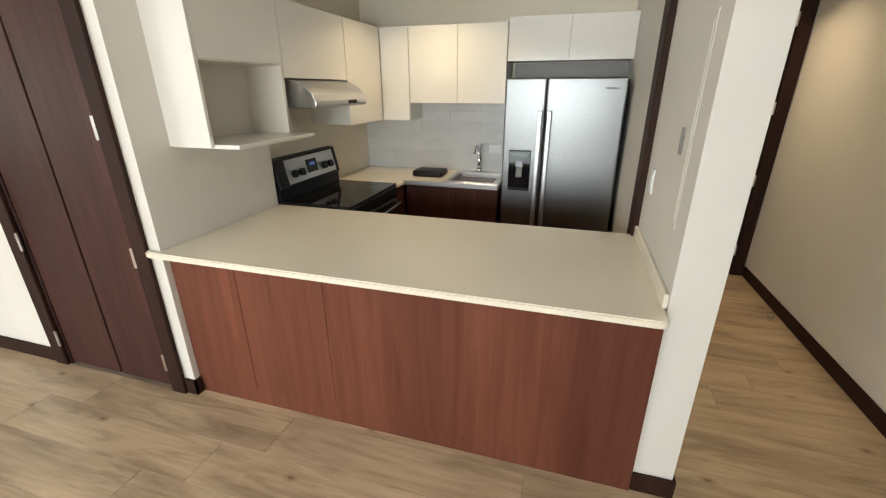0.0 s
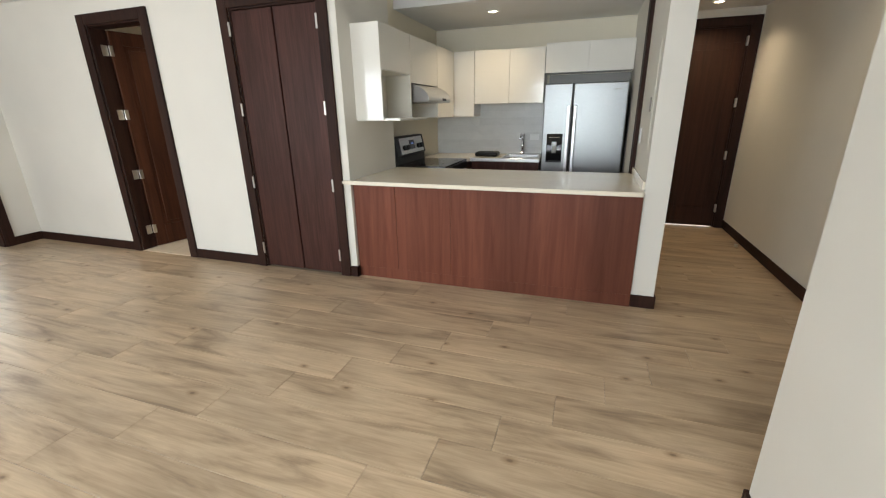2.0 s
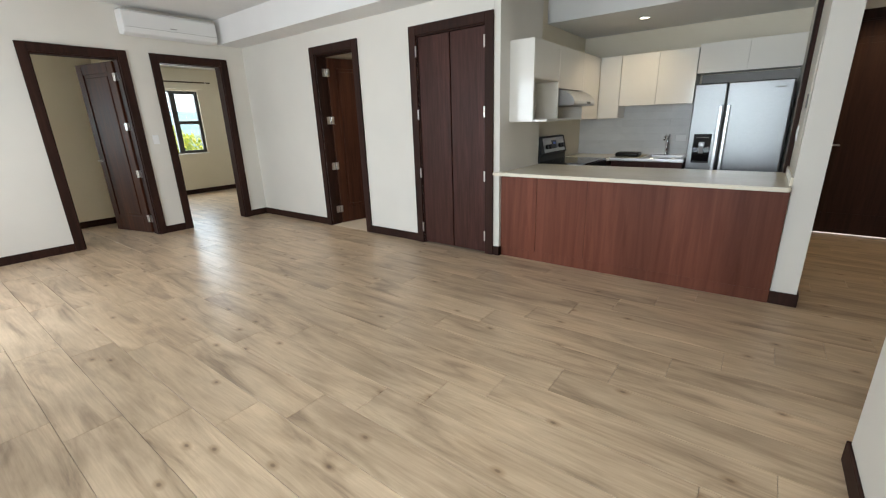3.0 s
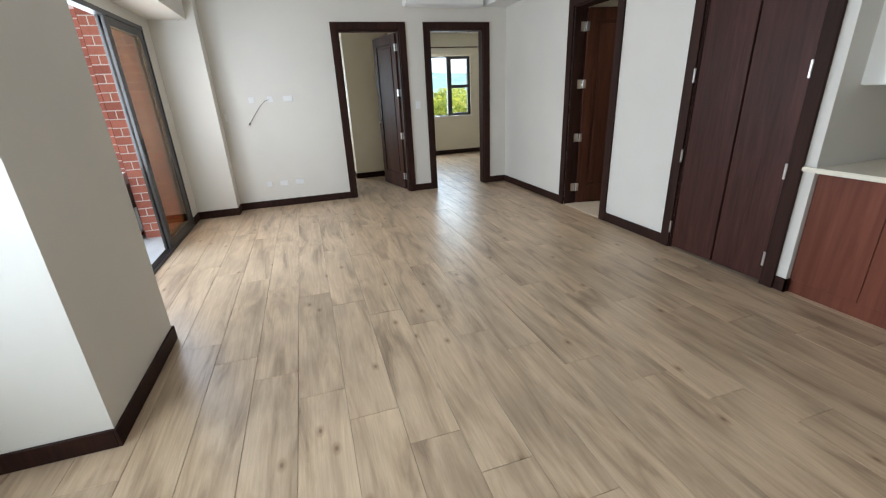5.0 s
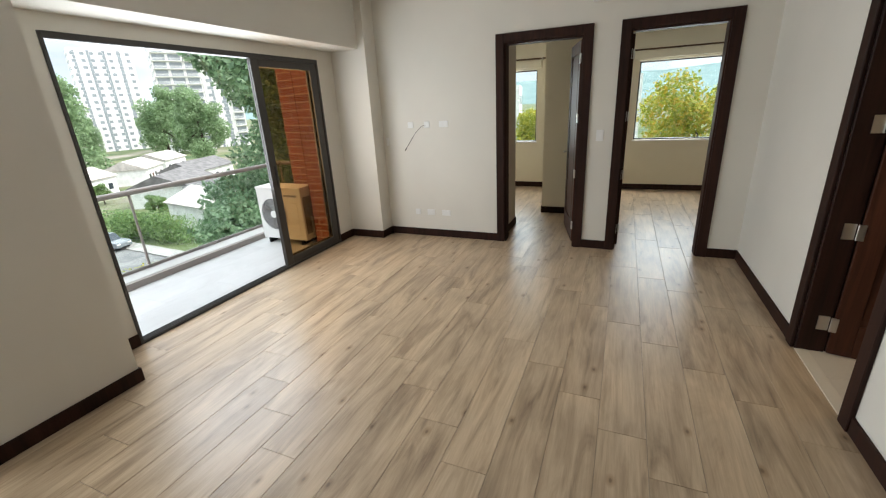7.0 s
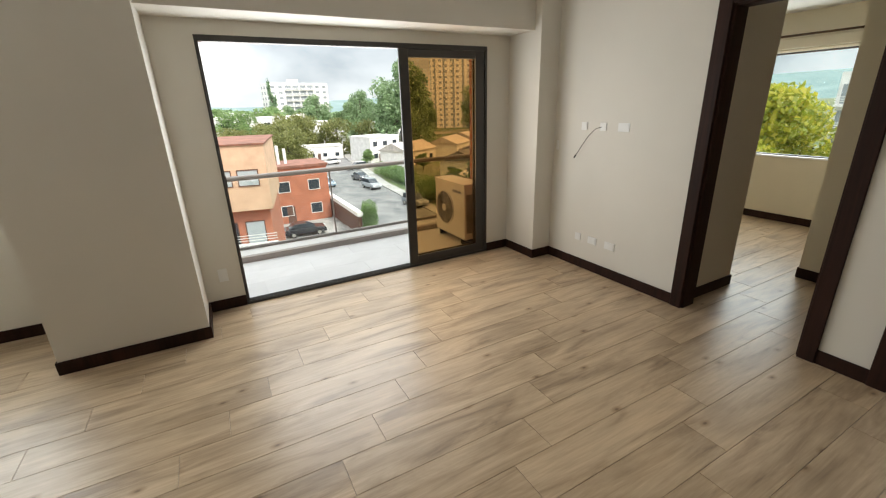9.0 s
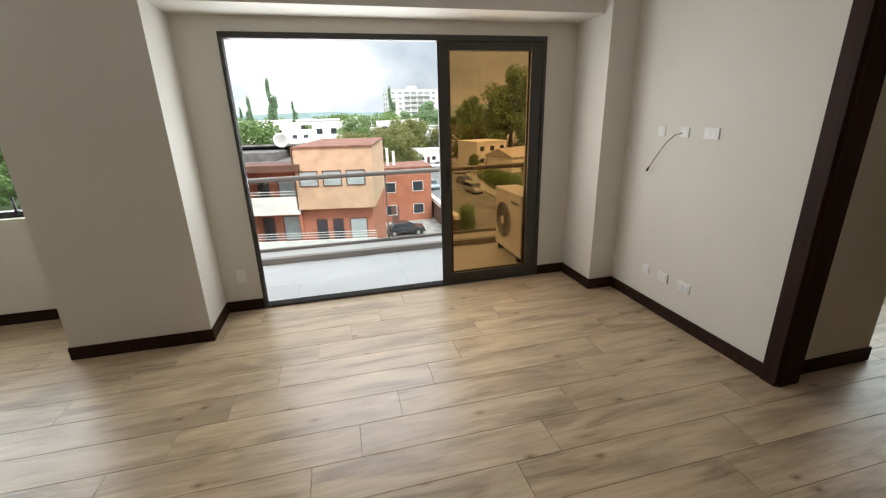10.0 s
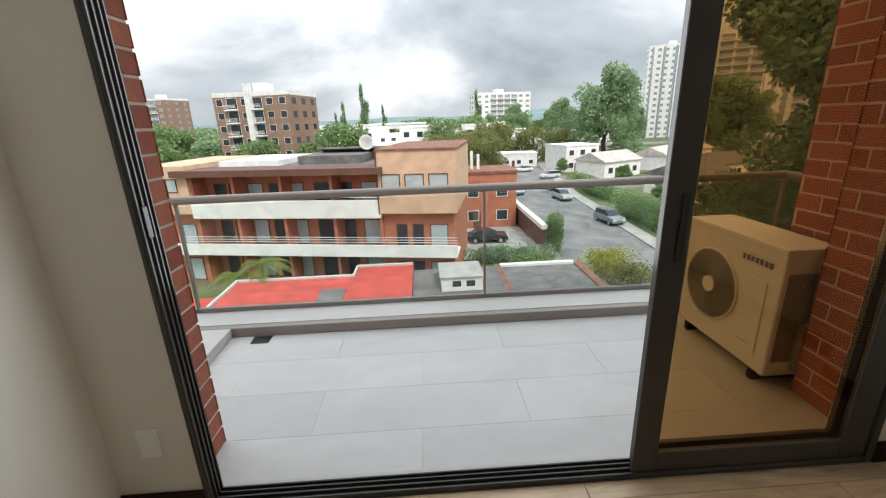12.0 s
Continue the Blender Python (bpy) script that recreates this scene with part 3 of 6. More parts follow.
# ---------- windows ----------
def window(name, axis, c, a0, a1, z0, z1, bars, transoms, label, mat, depth=0.07, f=0.05, sash=()):
    """A window frame in the wall plane c with upright bars, cross bars (a0, a1, z) and opening sashes (a0, a1), each field glazed."""
    w = thing(name, (c, (a0 + a1) / 2, z0) if axis == "y" else ((a0 + a1) / 2, c, z0), label, "window", kind="structure")

    def bx(u0, u1, s0, s1, d=depth, bev=0.004):
        if axis == "y":
            return box(c - d / 2, c + d / 2, u0, u1, s0, s1, bev, 1)
        return box(u0, u1, c - d / 2, c + d / 2, s0, s1, bev, 1)
    part("window_frame", bx(a0, a0 + f, z0, z1), mat, w, world=True)
    part("window_frame", bx(a1 - f, a1, z0, z1), mat, w, world=True)
    part("window_frame", bx(a0 + f, a1 - f, z0, z0 + f), mat, w, world=True)
    part("window_frame", bx(a0 + f, a1 - f, z1 - f, z1), mat, w, world=True)
    for u in bars:
        part("mullion", bx(u - 0.035, u + 0.035, z0 + f, z1 - f), mat, w, world=True)
    for u0, u1, z in transoms:
        part("transom", bx(u0, u1, z - 0.035, z + 0.035), mat, w, world=True)
    for u0, u1 in sash:
        sb = bx(u0, u0 + 0.04, z0 + f, z1 - f, depth - 0.012)
        for piece in ((u1 - 0.04, u1, z0 + f, z1 - f), (u0 + 0.04, u1 - 0.04, z0 + f, z0 + f + 0.04), (u0 + 0.04, u1 - 0.04, z1 - f - 0.04, z1 - f)):
            me = mesh_from(bx(*piece, depth - 0.012), "piece")
            sb.from_mesh(me)
            bpy.data.meshes.remove(me)
        part("sash", sb, mat, w, "dark opening sash", world=True)
    cuts = [a0 + f, *bars, a1 - f]
    for u0, u1 in zip(cuts, cuts[1:]):
        p = part("pane", bx(u0, u1, z0 + f, z1 - f, 0.006, 0), M["glass"], w, world=True)
        p.visible_shadow = False
    return w


M["rod_wood"] = wood("brown_curtain_rod_wood", (0.06, 0.035, 0.02), (0.15, 0.09, 0.05), 0.45, "y")
window("window_1", "x", -3.44, -0.74, 1.3, 0.92, 2.25, (0.0, 0.65), [(-0.69, -0.035, 1.57)], "dark aluminium window with a white sill", M["alu_dark"])
wh = part("window_handle", box(-0.53 - 0.012, -0.53 + 0.012, -3.405, -3.37, 0.945, 0.985, 0.004, 1), M["alu_black"], bpy.data.objects["window_1"], "black window handle", world=True)
part("lever", box(-0.53 - 0.01, -0.53 + 0.01, -3.385, -3.37, 0.985, 1.09, 0.004, 1), M["alu_black"], wh, world=False).location = -origin(wh)
window("window_2", "y", -9.33, 0.62, 2.50, 0.91, 2.23, (1.96,), [(1.995, 2.478, 1.57)], "dark aluminium bedroom window", M["alu_dark"], f=0.022, sash=((1.995, 2.478),))
window("window_3", "y", -9.33, -3.4, -1.155, 0.90, 2.23, (-2.6,), [], "dark aluminium bedroom window", M["alu_dark"], f=0.022)
for y0, y1 in ((0.62, 2.50), (-3.4, -1.155)):
    part("window_sill", box(-9.295, -9.235, y0 - 0.02, y1 + 0.02, 0.885, 0.908, 0.004, 1), M["plastic_white"], bpy.data.objects["window_2" if y0 > 0 else "window_3"], "white window sill", world=True)
for y0, y1, z in ((0.3, 2.75, 2.405), (-3.7, -0.95, 2.415)):
    r = thing("curtain_rod", (-9.13, (y0 + y1) / 2, z), "slim brown curtain rod on the wall over a window", "curtain rod")
    part("rod", tube([(-9.13, y0, z), (-9.13, y1, z)], 0.013, 8), M["rod_wood"], r, world=True, smooth=True)
    for y in (y0 + 0.1, y1 - 0.1):
        part("bracket", box(-9.25, -9.12, y - 0.012, y + 0.012, z - 0.02, z + 0.02), M["cab_inside"], r, world=True)

# ---------- balcony door ----------
sd = thing("sliding_door", (-3.725, -3.06, 0), "half-open dark aluminium sliding door with amber glass", "sliding door", kind="structure")
SX0, SX1, SZ = -5.08, -2.37, 2.28
FY0, FY1 = -3.078, -2.99
part("frame_side", box(SX0, SX0 + 0.03, FY0, FY1, 0.0, SZ, 0.003, 1), M["alu_dark"], sd, world=True)
part("frame_side", box(SX1 - 0.016, SX1, FY0, FY1, 0.0, SZ, 0.003, 1), M["alu_dark"], sd, world=True)
part("frame_head", box(SX0 + 0.03, SX1 - 0.016, FY0, FY1, SZ - 0.045, SZ, 0.003, 1), M["alu_dark"], sd, world=True)
part("sill_track", box(SX0 + 0.03, SX1 - 0.016, FY0, FY1, 0.0, 0.012, 0.003, 1), M["alu_black"], sd, world=True)
for y in (-3.071, -3.049, -3.024, -2.997):
    part("track_rib", box(SX0 + 0.03, SX1 - 0.016, y - 0.003, y + 0.003, 0.012, 0.028), M["alu_dark"], sd, world=True)
    part("track_rib", box(SX1 - 0.026, SX1 - 0.016, y - 0.003, y + 0.003, 0.028, SZ - 0.045), M["alu_dark"], sd, world=True)
for px0, px1, py, gl in ((-5.045, -4.06, -3.011, M["glass_amber"]), (-5.04, -4.085, -3.060, None)):
    part("stile", box(px0, px0 + 0.11, py - 0.012, py + 0.012, 0.028, SZ - 0.045, 0.003, 1), M["alu_dark"], sd, world=True)
    part("stile", box(px1 - 0.10, px1, py - 0.012, py + 0.012, 0.028, SZ - 0.045, 0.003, 1), M["alu_dark"], sd, world=True)
    part("rail", box(px0 + 0.11, px1 - 0.10, py - 0.012, py + 0.012, 0.028, 0.118, 0.003, 1), M["alu_dark"], sd, world=True)
    part("rail", box(px0 + 0.11, px1 - 0.10, py - 0.012, py + 0.012, SZ - 0.12, SZ - 0.045, 0.003, 1), M["alu_dark"], sd, world=True)
    if gl is not None:
        p = part("pane", box(px0 + 0.10, px1 - 0.09, py - 0.003, py + 0.003, 0.11, SZ - 0.115), gl, sd, "amber tinted glass", world=True)
        p.visible_shadow = False
part("handle", box(-4.14, -4.115, -2.999, -2.990, 0.93, 1.17, 0.004, 2), M["alu_black"], sd, "black recessed handle", world=True)
part("lock", box(-2.402, -2.396, -3.03, -3.005, 1.10, 1.20, 0.002, 1), M["alu_black"], sd, "black lock keep", world=True)

# ---------- balcony ----------
BF = -0.17
bal_floor = solid("floor_balcony", box(-6.38, -1.25, -5.15, -3.09, BF - 0.25, BF - 0.006), M["curb_top"], "pale grey porcelain balcony floor")
solid("wall_balcony_step", box(-5.08, -2.37, -3.12, -3.08, BF, -0.002), M["curb_top"], "grey threshold step")
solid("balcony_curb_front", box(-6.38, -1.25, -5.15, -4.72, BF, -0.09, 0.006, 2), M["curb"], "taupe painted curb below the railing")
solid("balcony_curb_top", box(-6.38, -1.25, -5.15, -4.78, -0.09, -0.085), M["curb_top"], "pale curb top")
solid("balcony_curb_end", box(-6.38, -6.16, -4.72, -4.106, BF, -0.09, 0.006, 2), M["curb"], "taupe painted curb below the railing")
solid("balcony_curb_side", box(-1.70, -1.25, -4.72, -3.66, BF, -0.09, 0.006, 2), M["curb_top"], "pale curb beside the wall")
rail = thing("balcony_railing", (-3.6, -5.04, -0.085), "grey steel balcony railing with clear glass panes", "railing", kind="structure")
part("handrail", box(-6.34, -6.28, -5.02, -4.107, 0.855, 0.92, 0.025, 4), M["rail_metal"], rail, world=True)
part("handrail", box(-6.34, -1.2, -5.075, -5.015, 0.855, 0.92, 0.025, 4), M["rail_metal"], rail, world=True, smooth=False)
part("bottom_rail", box(-6.33, -1.25, -5.065, -5.03, -0.085, -0.045, 0.004, 1), M["rail_metal"], rail, world=True)
for x in (-6.31, -3.765, -1.30):
    part("post", box(x - 0.009, x + 0.009, -5.066, -5.030, -0.085, 0.86, 0.003, 1), M["rail_metal"], rail, world=True)
for x0, x1 in ((-6.29, -3.79), (-3.74, -1.32)):
    p = part("pane", box(x0, x1, -5.053, -5.045, -0.045, 0.84), M["glass"], rail, "clear glass pane", world=True)
    p.visible_shadow = False
p = part("pane", box(-6.314, -6.306, -5.02, -4.11, -0.085, 0.84), M["glass"], rail, "clear glass pane", world=True)
p.visible_shadow = False
# ---------- kitchen ----------
# peninsula: panelled front, quartz top
pen = thing("kitchen_peninsula", (0.12, 2.1, 0), "reddish mahogany panelled kitchen peninsula base", "cabinet")
part("body", box(-1.055, 1.284, 1.715, 2.56, 0.0, 0.868), M["mahogany"], pen, world=True)
for x0, x1 in ((-1.055, -0.655), (-0.651, -0.1565), (-0.1545, 1.284)):
    part("panel", box(x0, x1, 1.695, 1.715, 0.10, 0.868, 0.0015, 1), M["mahogany"], pen, world=True)
part("plinth", box(-1.055, 1.284, 1.702, 1.715, 0.0, 0.098), M["mahogany"], pen, world=True)


def counter_top(name, pts, z0, z1, label, r=0.05, corners=()):
    """A slab with some rounded corners and an eased edge."""
    prof = []
    n = len(pts)
    for i, p in enumerate(pts):
        if i in corners:
            a, b = Vector(pts[i - 1]), Vector(pts[(i + 1) % n])
            p = Vector(p)
            d0, d1 = (a - p).normalized(), (b - p).normalized()
            for k in range(7):
                t = k / 6
                prof.append(tuple((1 - t) ** 2 * (p + d0 * r) + 2 * t * (1 - t) * p + t * t * (p + d1 * r)))
        else:
            prof.append(tuple(p))
    bm = prism(prof, "z", z0, z1)
    bmesh.ops.bevel(bm, geom=[e for e in bm.edges if abs(e.verts[0].co.z - e.verts[1].co.z) < 1e-6], offset=0.006, segments=2, affect="EDGES")
    return solid(name, bm, M["quartz"], label, "countertop", kind="")


counter_top("worktop", [(-1.13, 1.625), (1.284, 1.625), (1.284, 2.61), (-1.055, 2.61), (-1.055, 1.661), (-1.13, 1.661)], 0.868, 0.90, "cream quartz top of the peninsula", 0.03, (0, 1))
counter_top("worktop", [(-1.145, 3.43), (-0.50, 3.43), (-0.50, 3.62), (-0.14, 3.62), (-0.14, 4.24), (-1.145, 4.24)], 0.868, 0.90, "cream quartz worktop in the corner")
upstand = solid("backsplash_upstand", box(1.27, 1.287, 1.73, 2.61, 0.90, 0.96, 0.003, 1), M["quartz"], "cream quartz upstand on the worktop", "upstand", kind="")
bs = solid("wall_backsplash", box(-1.149, 0.35, 4.238, 4.249, 0.90, 1.56), M["pale_grout"], "pale horizontal tiles behind the sink")
for j in range(7):
    for i in range(3):
        x0 = max(-1.149, -1.149 + (i - 0.5 * (j % 2)) * 0.6)
        x1 = min(0.35, -1.149 + (i + 1 - 0.5 * (j % 2)) * 0.6)
        if x1 > x0:
            part("tile", box(x0, x1 - 0.0015, 4.232, 4.2385, 0.901 + j * 0.093, 0.9925 + j * 0.093, 0.0008, 1), M["backsplash"], bs)

# base cabinets under sink and corner
cb = thing("base_cabinet", (0.05, 3.93, 0), "dark reddish base cabinet under the sink", "cabinet")
part("body", box(-0.50, 0.335, 3.66, 4.24, 0.1, 0.866), M["base_cabinet"], cb, world=True)
part("door", box(-0.497, -0.085, 3.642, 3.66, 0.11, 0.862, 0.002, 1), M["base_cabinet"], cb, world=True)
part("door", box(-0.081, 0.332, 3.642, 3.66, 0.11, 0.862, 0.002, 1), M["base_cabinet"], cb, world=True)
part("plinth", box(-0.497, 0.332, 3.70, 3.72, 0.0, 0.1), M["base_cabinet"], cb, world=True)
cb2 = thing("base_cabinet", (-0.82, 3.84, 0), "dark reddish corner base cabinet beside the stove", "cabinet")
part("body", box(-1.145, -0.53, 3.435, 4.24, 0.1, 0.866), M["base_cabinet"], cb2, world=True)
part("door", box(-0.53, -0.512, 3.437, 3.64, 0.11, 0.862, 0.002, 1), M["base_cabinet"], cb2, world=True)

# sink unit
sink = thing("kitchen_sink", (0.1, 3.93, 0.86), "stainless steel sink with drainer set in the worktop", "sink")
bm = bmesh.new()
for b in ((-0.14, 0.345, 3.62, 3.69), (-0.14, 0.345, 4.10, 4.235), (-0.14, -0.10, 3.69, 4.10), (0.285, 0.345, 3.69, 4.10)):
    box(*b, 0.866, 0.908, 0.003, 1, bm=bm)
part("rim", bm, M["steel_bright"], sink, world=True)
bm = bmesh.new()
for b in ((-0.10, -0.095, 3.69, 4.10), (0.28, 0.285, 3.69, 4.10)):
    box(*b, 0.74, 0.90, bm=bm)
for b in ((-0.095, 0.28, 3.69, 3.695), (-0.095, 0.28, 4.095, 4.10)):
    box(*b, 0.74, 0.90, bm=bm)
box(-0.10, 0.285, 3.69, 4.10, 0.735, 0.74, bm=bm)
part("bowl", bm, M["steel_bright"], sink, world=True)
part("front_edge", box(-0.52, 0.345, 3.600, 3.62, 0.862, 0.906, 0.006, 2), M["steel_bright"], sink, "bright steel front edge", world=True)
part("drain", tube([(0.09, 3.9, 0.74), (0.09, 3.9, 0.744)], 0.04, 16), M["chrome"], sink, world=True)
fau = thing("kitchen_faucet", (0.06, 4.16, 0.908), "chrome single-lever kitchen faucet", "faucet")
part("base", tube([(0.06, 4.16, 0.908), (0.06, 4.16, 0.925)], 0.028, 16), M["chrome"], fau, world=True, smooth=True)
part("body", tube([(0.06, 4.16, 0.92), (0.06, 4.16, 1.10)], 0.02, 14), M["chrome"], fau, world=True, smooth=True)
part("spout", tube([(0.06, 4.16, 1.07), (0.055, 4.13, 1.135), (0.05, 4.08, 1.16), (0.045, 4.03, 1.14), (0.043, 4.01, 1.10)], 0.014, 12), M["chrome"], fau, world=True, smooth=True)
part("lever", tube([(0.06, 4.16, 1.10), (0.065, 4.17, 1.13), (0.075, 4.185, 1.165)], 0.009, 10), M["chrome"], fau, world=True, smooth=True)

# black folded drying mat
mat_bm = box(-0.50, -0.21, 3.80, 4.02, 0.90, 0.955, 0.022, 3)
tray = solid("dish_mat", mat_bm, M["plastic_black"], "black folded dish mat lying beside the sink", "dish mat", kind="", smooth=True)

# stove
st = thing("stove", (-0.82, 3.02, 0), "black and steel electric stove with a glass cooktop", "stove")
part("body", box(-1.13, -0.52, 2.625, 3.425, 0.02, 0.895, 0.004, 1), M["plastic_black"], st, world=True)
part("cooktop", box(-1.05, -0.50, 2.622, 3.428, 0.895, 0.915, 0.004, 2), M["black_glass"], st, "black ceramic glass cooktop", world=True)
ring_m = material("ring_print", (0.09, 0.09, 0.09), 0.2)[0]
for cx, cy, rr in ((-0.9, 2.82, 0.085), (-0.9, 3.22, 0.075), (-0.66, 2.82, 0.075), (-0.66, 3.22, 0.105)):
    bm = bmesh.new()
    outer = [bm.verts.new((cx + rr * math.cos(k * math.tau / 32), cy + rr * math.sin(k * math.tau / 32), 0.9156)) for k in range(32)]
    inner = [bm.verts.new((cx + (rr - 0.004) * math.cos(k * math.tau / 32), cy + (rr - 0.004) * math.sin(k * math.tau / 32), 0.9156)) for k in range(32)]
    for k in range(32):
        bm.faces.new((outer[k], outer[(k + 1) % 32], inner[(k + 1) % 32], inner[k]))
    part("burner_ring", bm, ring_m, st, world=True)
bg = part("backguard", prism([(-1.135, 0.895), (-1.045, 0.895), (-1.045, 0.99), (-1.03, 1.0), (-1.075, 1.20), (-1.135, 1.205)], "y", 2.622, 3.428, 0.004), M["plastic_black"], st, "black raised control panel", world=True)


def on_panel(y, z, out=0.0):
    """A place on the sloping control panel."""
    return Vector((-1.03 - 0.045 * (z - 1.0) / 0.2 + out, y, z))


bm = bmesh.new()
vs = [bm.verts.new(on_panel(y, z, 0.0)) for y, z in ((2.73, 1.015), (3.37, 1.015), (3.37, 1.185), (2.73, 1.185))]
f = bm.faces.new(vs)
ex = bmesh.ops.extrude_face_region(bm, geom=[f])
bmesh.ops.translate(bm, verts=[v for v in ex["geom"] if isinstance(v, bmesh.types.BMVert)], vec=(0.004, 0, 0.001))
bmesh.ops.recalc_face_normals(bm, faces=bm.faces)
part("fascia", bm, M["steel_bright"], bg, "steel control fascia", world=True)
for y in (2.80, 2.89, 3.20, 3.29):
    p = on_panel(y, 1.08, 0.004)
    part("knob", tube([p, p + Vector((0.026, 0, 0.006))], 0.028, 18), M["plastic_black"], bg, "black control knob", world=True, smooth=False)
bm = box(-0.006, 0.006, -0.07, 0.07, -0.05, 0.05, 0.003, 1)
bmesh.ops.rotate(bm, verts=bm.verts, cent=(0, 0, 0), matrix=Matrix.Rotation(radians(-12.7), 3, "Y"))
bmesh.ops.translate(bm, verts=bm.verts, vec=on_panel(3.045, 1.105, 0.003))
part("display", bm, M["black_glass"], bg, "dark display", world=True)
# added digits with a faint glow; the stove's display is unlit
disp = material("added_clock_digits", (0.05, 0.1, 0.3), 0.3)
disp[2].inputs["Emission Color"].default_value = (0.15, 0.3, 1.0, 1)
disp[2].inputs["Emission Strength"].default_value = 0.15
for k in range(3):
    y = 3.02 + 0.024 * k
    bm = box(-0.001, 0.001, y - 0.008, y + 0.008, -0.011, 0.011)
    bmesh.ops.translate(bm, verts=bm.verts, vec=(on_panel(0, 1.12, 0.0115).x, 0, 1.12))
    part("digit", bm, disp[0], bg, "added faintly glowing blue digit", world=True)
part("oven_door", box(-0.52, -0.492, 2.635, 3.415, 0.19, 0.80, 0.006, 2), M["steel"], st, "steel oven door", world=True)
part("oven_window", box(-0.494, -0.489, 2.74, 3.31, 0.32, 0.66, 0.002, 1), M["black_glass"], st, world=True)
part("control_strip", box(-0.52, -0.495, 2.628, 3.422, 0.81, 0.893, 0.005, 1), M["plastic_black"], st, world=True)
part("handle", tube([(-0.49, 2.68, 0.76), (-0.44, 2.69, 0.765), (-0.43, 2.85, 0.765), (-0.425, 3.02, 0.765), (-0.43, 3.2, 0.765), (-0.44, 3.36, 0.765), (-0.49, 3.37, 0.76)], 0.013, 10), M["steel"], st, "steel bar handle", world=True, smooth=True)
part("drawer", box(-0.52, -0.496, 2.635, 3.415, 0.04, 0.18, 0.005, 1), M["steel"], st, world=True)

# range hood
hood = thing("range_hood", (-0.9, 2.93, 1.55), "stainless steel under-cabinet range hood", "range hood")
part("body", prism([(-1.145, 1.55), (-0.66, 1.55), (-0.645, 1.565), (-0.645, 1.595), (-0.665, 1.635), (-0.70, 1.67), (-0.75, 1.70), (-0.81, 1.72), (-1.145, 1.726)], "y", 2.57, 3.262, 0.006), M["steel_bright"], hood, world=True)
part("switch_panel", box(-0.652, -0.642, 2.98, 3.10, 1.568, 1.592, 0.002, 1), M["plastic_black"], hood, "small black switch panel", world=True)
part("filter", box(-1.05, -0.72, 2.64, 3.19, 1.546, 1.552), M["rail_metal"], hood, world=True)


# upper cabinets
def upper(x0, x1, y0, y1, z0, z1, front, doors, label, gap=0.003):
    """A white cabinet; front: 'x' or '-y', the side with the doors; doors: cuts along the front, as fractions."""
    u = thing("wall_cabinet", ((x0 + x1) / 2, (y0 + y1) / 2, z0), label, "cabinet", "white upper kitchen cabinets")
    if front == "x":
        part("body", box(x0, x1 - 0.02, y0, y1, z0, z1, 0.001, 1), M["lacquer"], u, world=True)
        for a, b in zip(doors, doors[1:]):
            part("door", box(x1 - 0.019, x1, y0 + (y1 - y0) * a + gap / 2, y0 + (y1 - y0) * b - gap / 2, z0 - 0.003, z1, 0.0015, 1), M["lacquer"], u, world=True)
    else:
        part("body", box(x0, x1, y0 + 0.02, y1, z0, z1, 0.001, 1), M["lacquer"], u, world=True)
        for a, b in zip(doors, doors[1:]):
            part("door", box(x0 + (x1 - x0) * a + gap / 2, x0 + (x1 - x0) * b - gap / 2, y0, y0 + 0.019, z0 - 0.003, z1, 0.0015, 1), M["lacquer"], u, world=True)
    return u


XF = -0.80
nu = thing("microwave_cabinet", (-0.97, 2.18, 1.39), "white wall cabinet with an open microwave niche", "cabinet", "white upper kitchen cabinets")
part("side", box(-1.147, XF, 1.86, 1.88, 1.395, 2.155, 0.001, 1), M["lacquer"], nu, world=True)
part("side", box(-1.147, XF, 2.48, 2.5, 1.395, 1.80, 0.001, 1), M["cab_inside"], nu, world=True)
part("body", box(-1.147, XF - 0.02, 1.8805, 2.5, 1.80, 2.155), M["lacquer"], nu, world=True)
part("door", box(XF - 0.019, XF, 1.8815, 2.4985, 1.80, 2.155, 0.0015, 1), M["lacquer"], nu, world=True)
part("back", box(-1.147, -1.14, 1.8805, 2.4795, 1.41, 1.799), M["cab_inside"], nu, world=True)
part("niche_lining", box(-1.139, XF - 0.002, 1.8805, 1.884, 1.411, 1.798), M["cab_inside"], nu, world=True)
part("niche_top", box(-1.139, XF - 0.002, 1.8845, 2.4795, 1.794, 1.799), M["cab_inside"], nu, world=True)
part("shelf", box(-1.147, -0.655, 1.884, 2.54, 1.388, 1.410, 0.004, 2), M["lacquer"], nu, "white shelf proud of the cabinet", world=True)
upper(-1.147, XF, 2.503, 3.265, 1.73, 2.155, "x", (0, 1), "white lacquered wall cabinet over the range hood")
upper(-1.147, XF, 3.268, 3.885, 1.395, 2.155, "x", (0, 1), "white lacquered wall cabinet beside the range hood")
upper(XF + 0.002, -0.535, 3.89, 4.24, 1.395, 2.157, "-y", (0, 1), "narrow white lacquered corner wall cabinet")
upper(-0.532, 0.32, 3.90, 4.24, 1.545, 2.157, "-y", (0, 0.51, 1), "white lacquered wall cabinet with two doors")
upper(0.324, 1.284, 3.908, 4.24, 1.872, 2.19, "-y", (0, 0.5, 1), "white lacquered cabinet over the refrigerator")
gp = thing("cabinet_back_panel", (0.8, 4.2, 1.74), "grey panel behind the refrigerator", "panel")
part("panel", box(0.35, 1.284, 4.21, 4.245, 0.0, 1.865), M["rail_metal"], gp, world=True)

